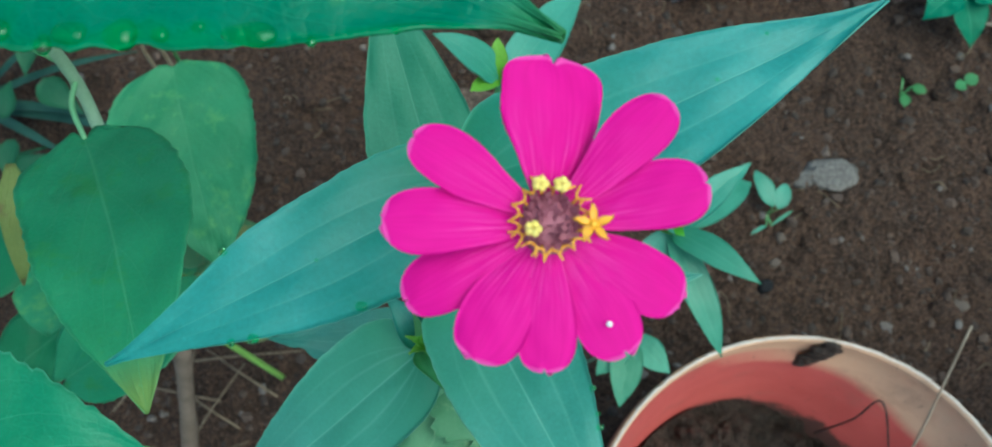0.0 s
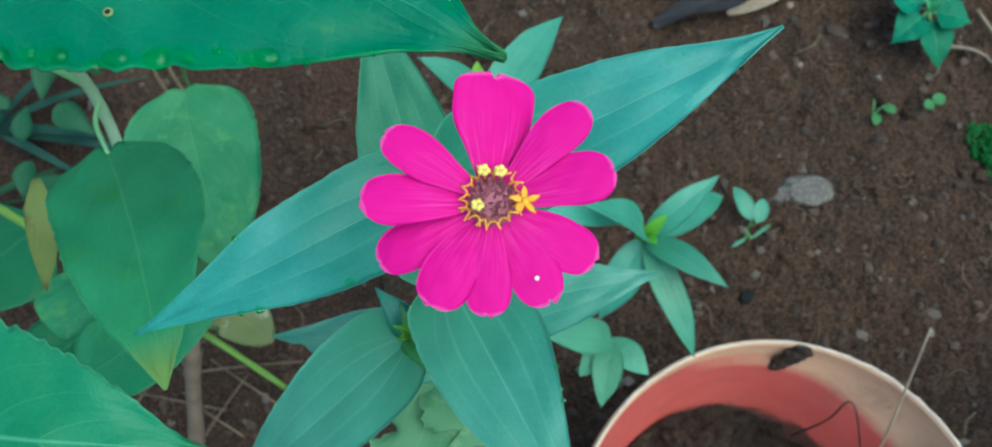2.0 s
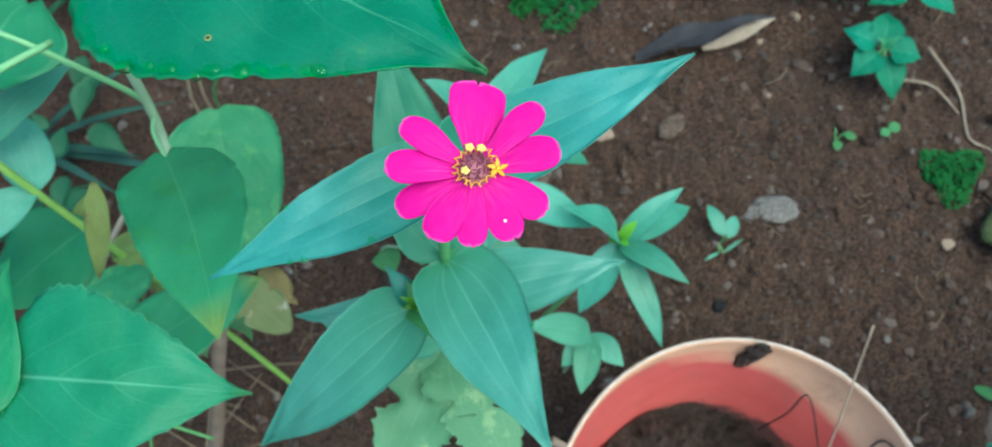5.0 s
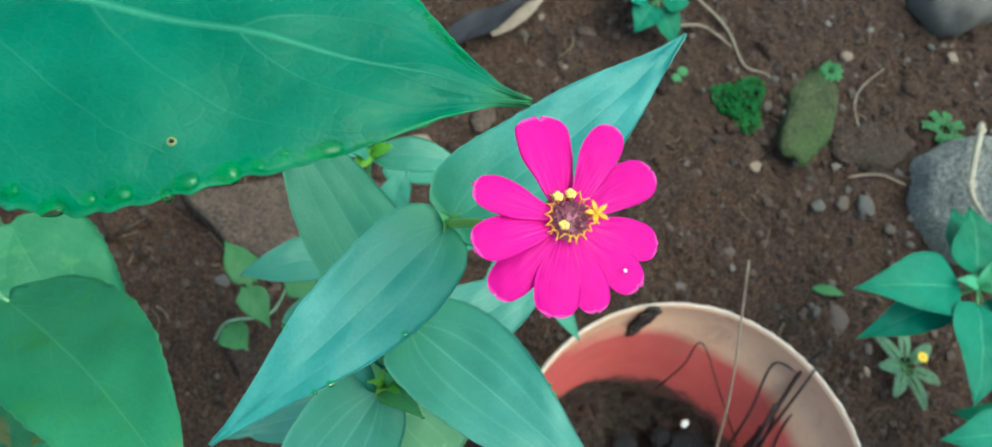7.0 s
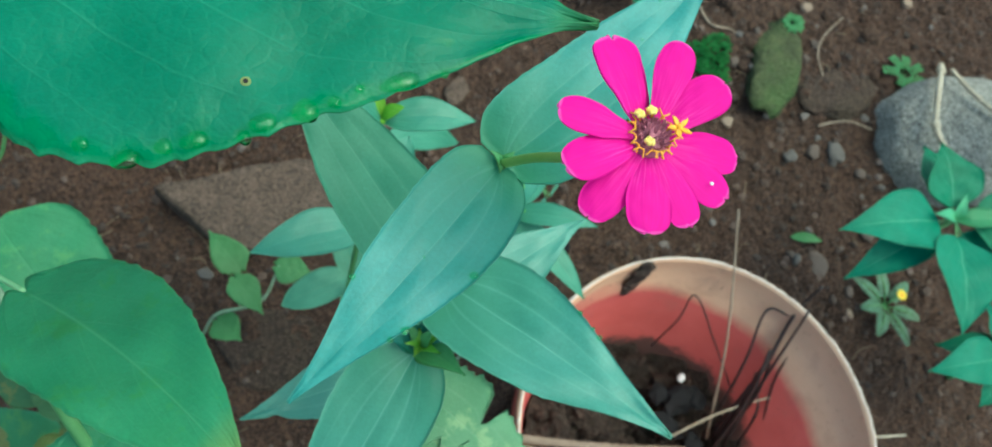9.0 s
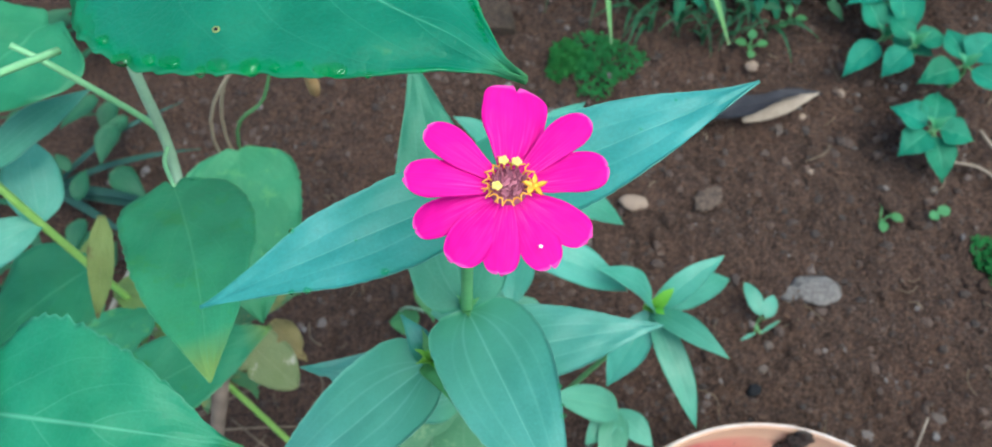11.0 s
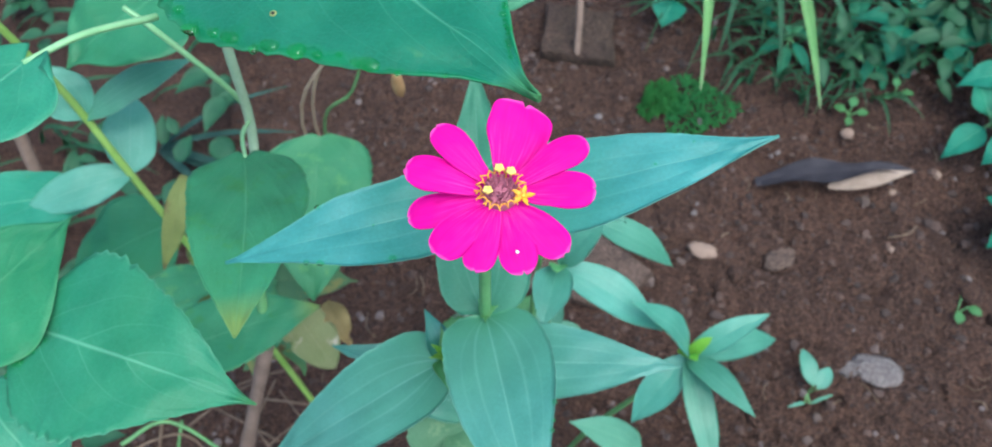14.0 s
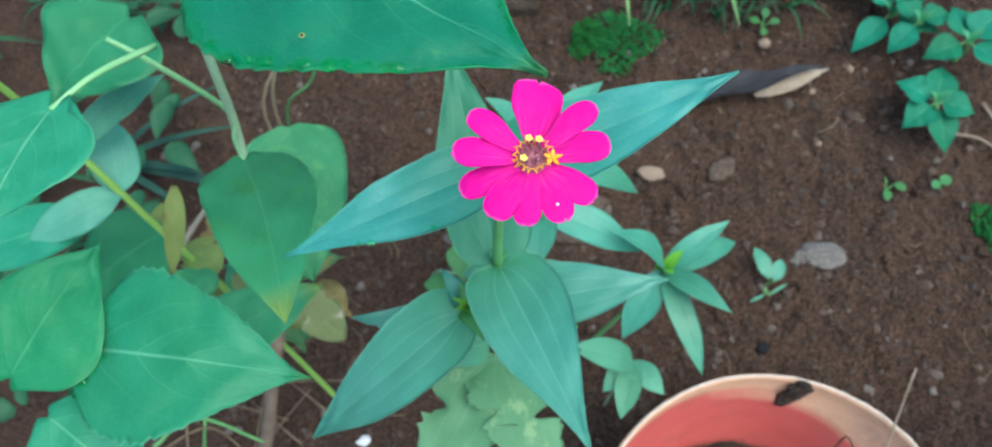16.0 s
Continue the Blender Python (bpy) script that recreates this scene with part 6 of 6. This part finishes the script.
def far_growth():
    """Thin grass and small leaves that nobody could count, at the far edge of the bed."""
    rnd = np.random.RandomState(12)
    geos = []
    for k in range(330):
        x, y = rnd.uniform(0.02, 0.50), 0.475 + 0.22 * rnd.rand()
        b = at_ground(x, y)
        q, ln = rnd.uniform(0, 6.28), rnd.uniform(0.03, 0.085)
        tip = b + (ln * 0.8 * math.cos(q), ln * 0.8 * math.sin(q) - 0.015, rnd.uniform(0.01, 0.05))
        geos.append(leaf_geo(b, tip, rnd.uniform(0.002, 0.006), UP, arch=0.25, fold=0.3, shape="blade", nu=6, nv=2, seed=k))
    for k in range(70):
        x, y = rnd.uniform(0.10, 0.27), rnd.uniform(0.42, 0.50)
        b = at_ground(x, y)
        q, ln = rnd.uniform(0, 6.28), rnd.uniform(0.03, 0.075)
        geos.append(leaf_geo(b, b + (ln * 0.7 * math.cos(q), ln * 0.7 * math.sin(q) - 0.02, rnd.uniform(0.008, 0.04)), rnd.uniform(0.002, 0.005), UP, arch=0.3, fold=0.3, shape="blade", nu=6, nv=2, seed=k))
    for k in range(190):
        x, y = rnd.uniform(0.16, 0.50), 0.44 + 0.25 * rnd.rand()
        b = at_ground(x, y, rnd.uniform(0.02, 0.06))
        q, ln = rnd.uniform(0, 6.28), rnd.uniform(0.014, 0.034)
        geos.append(leaf_geo(b, b + (ln * math.cos(q), ln * math.sin(q), rnd.uniform(-0.012, 0.01)), ln * 0.55, UP, arch=0.1, fold=0.15, shape="heart", nu=8, nv=4, seed=k))
    solo("low_weeds", join(*geos), TANGLE, "dark tangle of grass and small weeds at the far edge of the bed", "weeds", kind="stuff")


far_growth()


# ---------------------------------------------------------------- litter under the shrubs
for pts, r, mat, label in (
    ([(-0.2528, -0.0723, 0.2000), (-0.2277, -0.0496, 0.2000), (-0.1867, -0.0577, 0.1600)], 0.0016, STEM, "green fallen stalk under the heart-shaped leaf"),
    ([(-0.2391, -0.0460, 0.1900), (-0.2465, -0.0846, 0.1400)], 0.0010, LITTER, "dull dry stalk under the heart-shaped leaf"),
    ([(-0.2288, -0.0448, 0.1800), (-0.2429, -0.0796, 0.1200)], 0.0013, STEM, "green fallen stalk under the heart-shaped leaf"),
    ([(-0.2672, -0.0784, 0.1700), (-0.2293, -0.0520, 0.1700), (-0.2089, -0.0636, 0.1200)], 0.0010, LITTER, "dull dry stalk under the heart-shaped leaf"),
    ([(-0.5610, 0.1994, 0.1000), (-0.5596, 0.1568, -0.0198)], 0.0075, WOOD, "brown dead stick leaning in the grass"),
):
    stick("dry_stalk", pts, r, r * 0.75, mat, label)


def left_growth():
    """Dark grass and small leaves behind the shrubs, too many to count."""
    rnd = np.random.RandomState(31)
    geos = []
    for k in range(60):
        x, y = rnd.uniform(-0.85, -0.46), rnd.uniform(0.02, 0.52)
        b = at_ground(x, y)
        q, ln = rnd.uniform(-0.5, 0.7), rnd.uniform(0.05, 0.16)
        tip = b + (ln * math.cos(q), ln * math.sin(q), rnd.uniform(0.01, 0.06))
        geos.append(leaf_geo(b, tip, rnd.uniform(0.004, 0.009), UP, arch=0.2, fold=0.3, shape="blade", nu=8, nv=2, seed=k))
    for k in range(150):
        x, y = rnd.uniform(-0.85, -0.36), rnd.uniform(-0.08, 0.50)
        b = at_ground(x, y, rnd.uniform(0.02, 0.07))
        q, ln = rnd.uniform(0, 6.28), rnd.uniform(0.02, 0.045)
        geos.append(leaf_geo(b, b + (ln * math.cos(q), ln * math.sin(q), rnd.uniform(-0.012, 0.01)), ln * 0.6, UP, arch=0.1, fold=0.15, shape="heart", nu=8, nv=4, seed=k))
    solo("undergrowth", join(*geos), TANGLE, "dark grass and small leaves behind the shrubs", "weeds", kind="stuff")


left_growth()


def plant_litter():
    """Rootlets, straw bits and crumbs of dry leaf scattered over the soil."""
    rnd = np.random.RandomState(77)
    geos = []
    for k in range(130):
        x, y = rnd.uniform(-0.24, 0.72), rnd.uniform(-0.18, 0.42)
        if math.hypot(x - PC[0], y - PC[1]) < 0.15:
            continue
        q, ln, bow = rnd.uniform(0, 6.28), 0.008 + 0.030 * rnd.rand() ** 2, rnd.uniform(-0.3, 0.3)
        d, t = np.array([math.cos(q), math.sin(q)]), np.array([-math.sin(q), math.cos(q)])
        pts = []
        for w in (0.0, 0.5, 1.0):
            p = np.array([x, y]) + d * ln * w + t * ln * bow * math.sin(math.pi * w)
            pts.append(at_ground(p[0], p[1], 0.0012 + 0.002 * rnd.rand()))
        geos.append(tube_geo(pts, rnd.uniform(0.0003, 0.0007), None, 5, 4, seed=k)[:2])
    solo("plant_litter", join(*geos), LITTER, "thin dry rootlets and straw bits on the soil", "litter", kind="stuff")


plant_litter()


# grey sticks between the plant and the pot, and a yellow leaf scrap in the pot
stick("dry_branch", [(0.1061, -0.0506, 0.0092), (0.1886, -0.0887, 0.0124)], 0.0042, 0.0034, GREYWOOD, "weathered grey stick lying beside the pot", "branch")
stick("dry_branch", [(0.1364, -0.0312, 0.0117), (0.1118, -0.0564, 0.0129)], 0.0030, 0.0026, GREYWOOD, "weathered grey stick lying beside the pot", "branch")
stick("dry_branch", [(0.1238, -0.0677, 0.0064), (0.1919, -0.0989, 0.0074)], 0.0022, 0.0018, GREYWOOD, "weathered grey stick lying beside the pot", "branch")
solo("dry_leaf", leaf_geo((0.3035, -0.1564, 0.0660), (0.3246, -0.1736, 0.0660), 0.010, (0.2, 0.2, 1), arch=0.15, fold=0.4, shape="narrow", wave=0.1, seed=8), PALE_OLD, "yellowed leaf scrap on the pot soil", "leaf", "withered leaves")


pointed_shrub("leafy green weed behind the grey stone", at_ground(0.6599, -0.0190), (0.6399, -0.0090, 0.1700), ((0.0450, 0.0800, 0.0100, 0.042), (0.0157, -0.0354, -0.0100, 0.050), (0.0753, 0.0278, 0.0000, 0.050)), ((-0.048, 0.016), (-0.02, 0.012), (0.01, 0.015)))
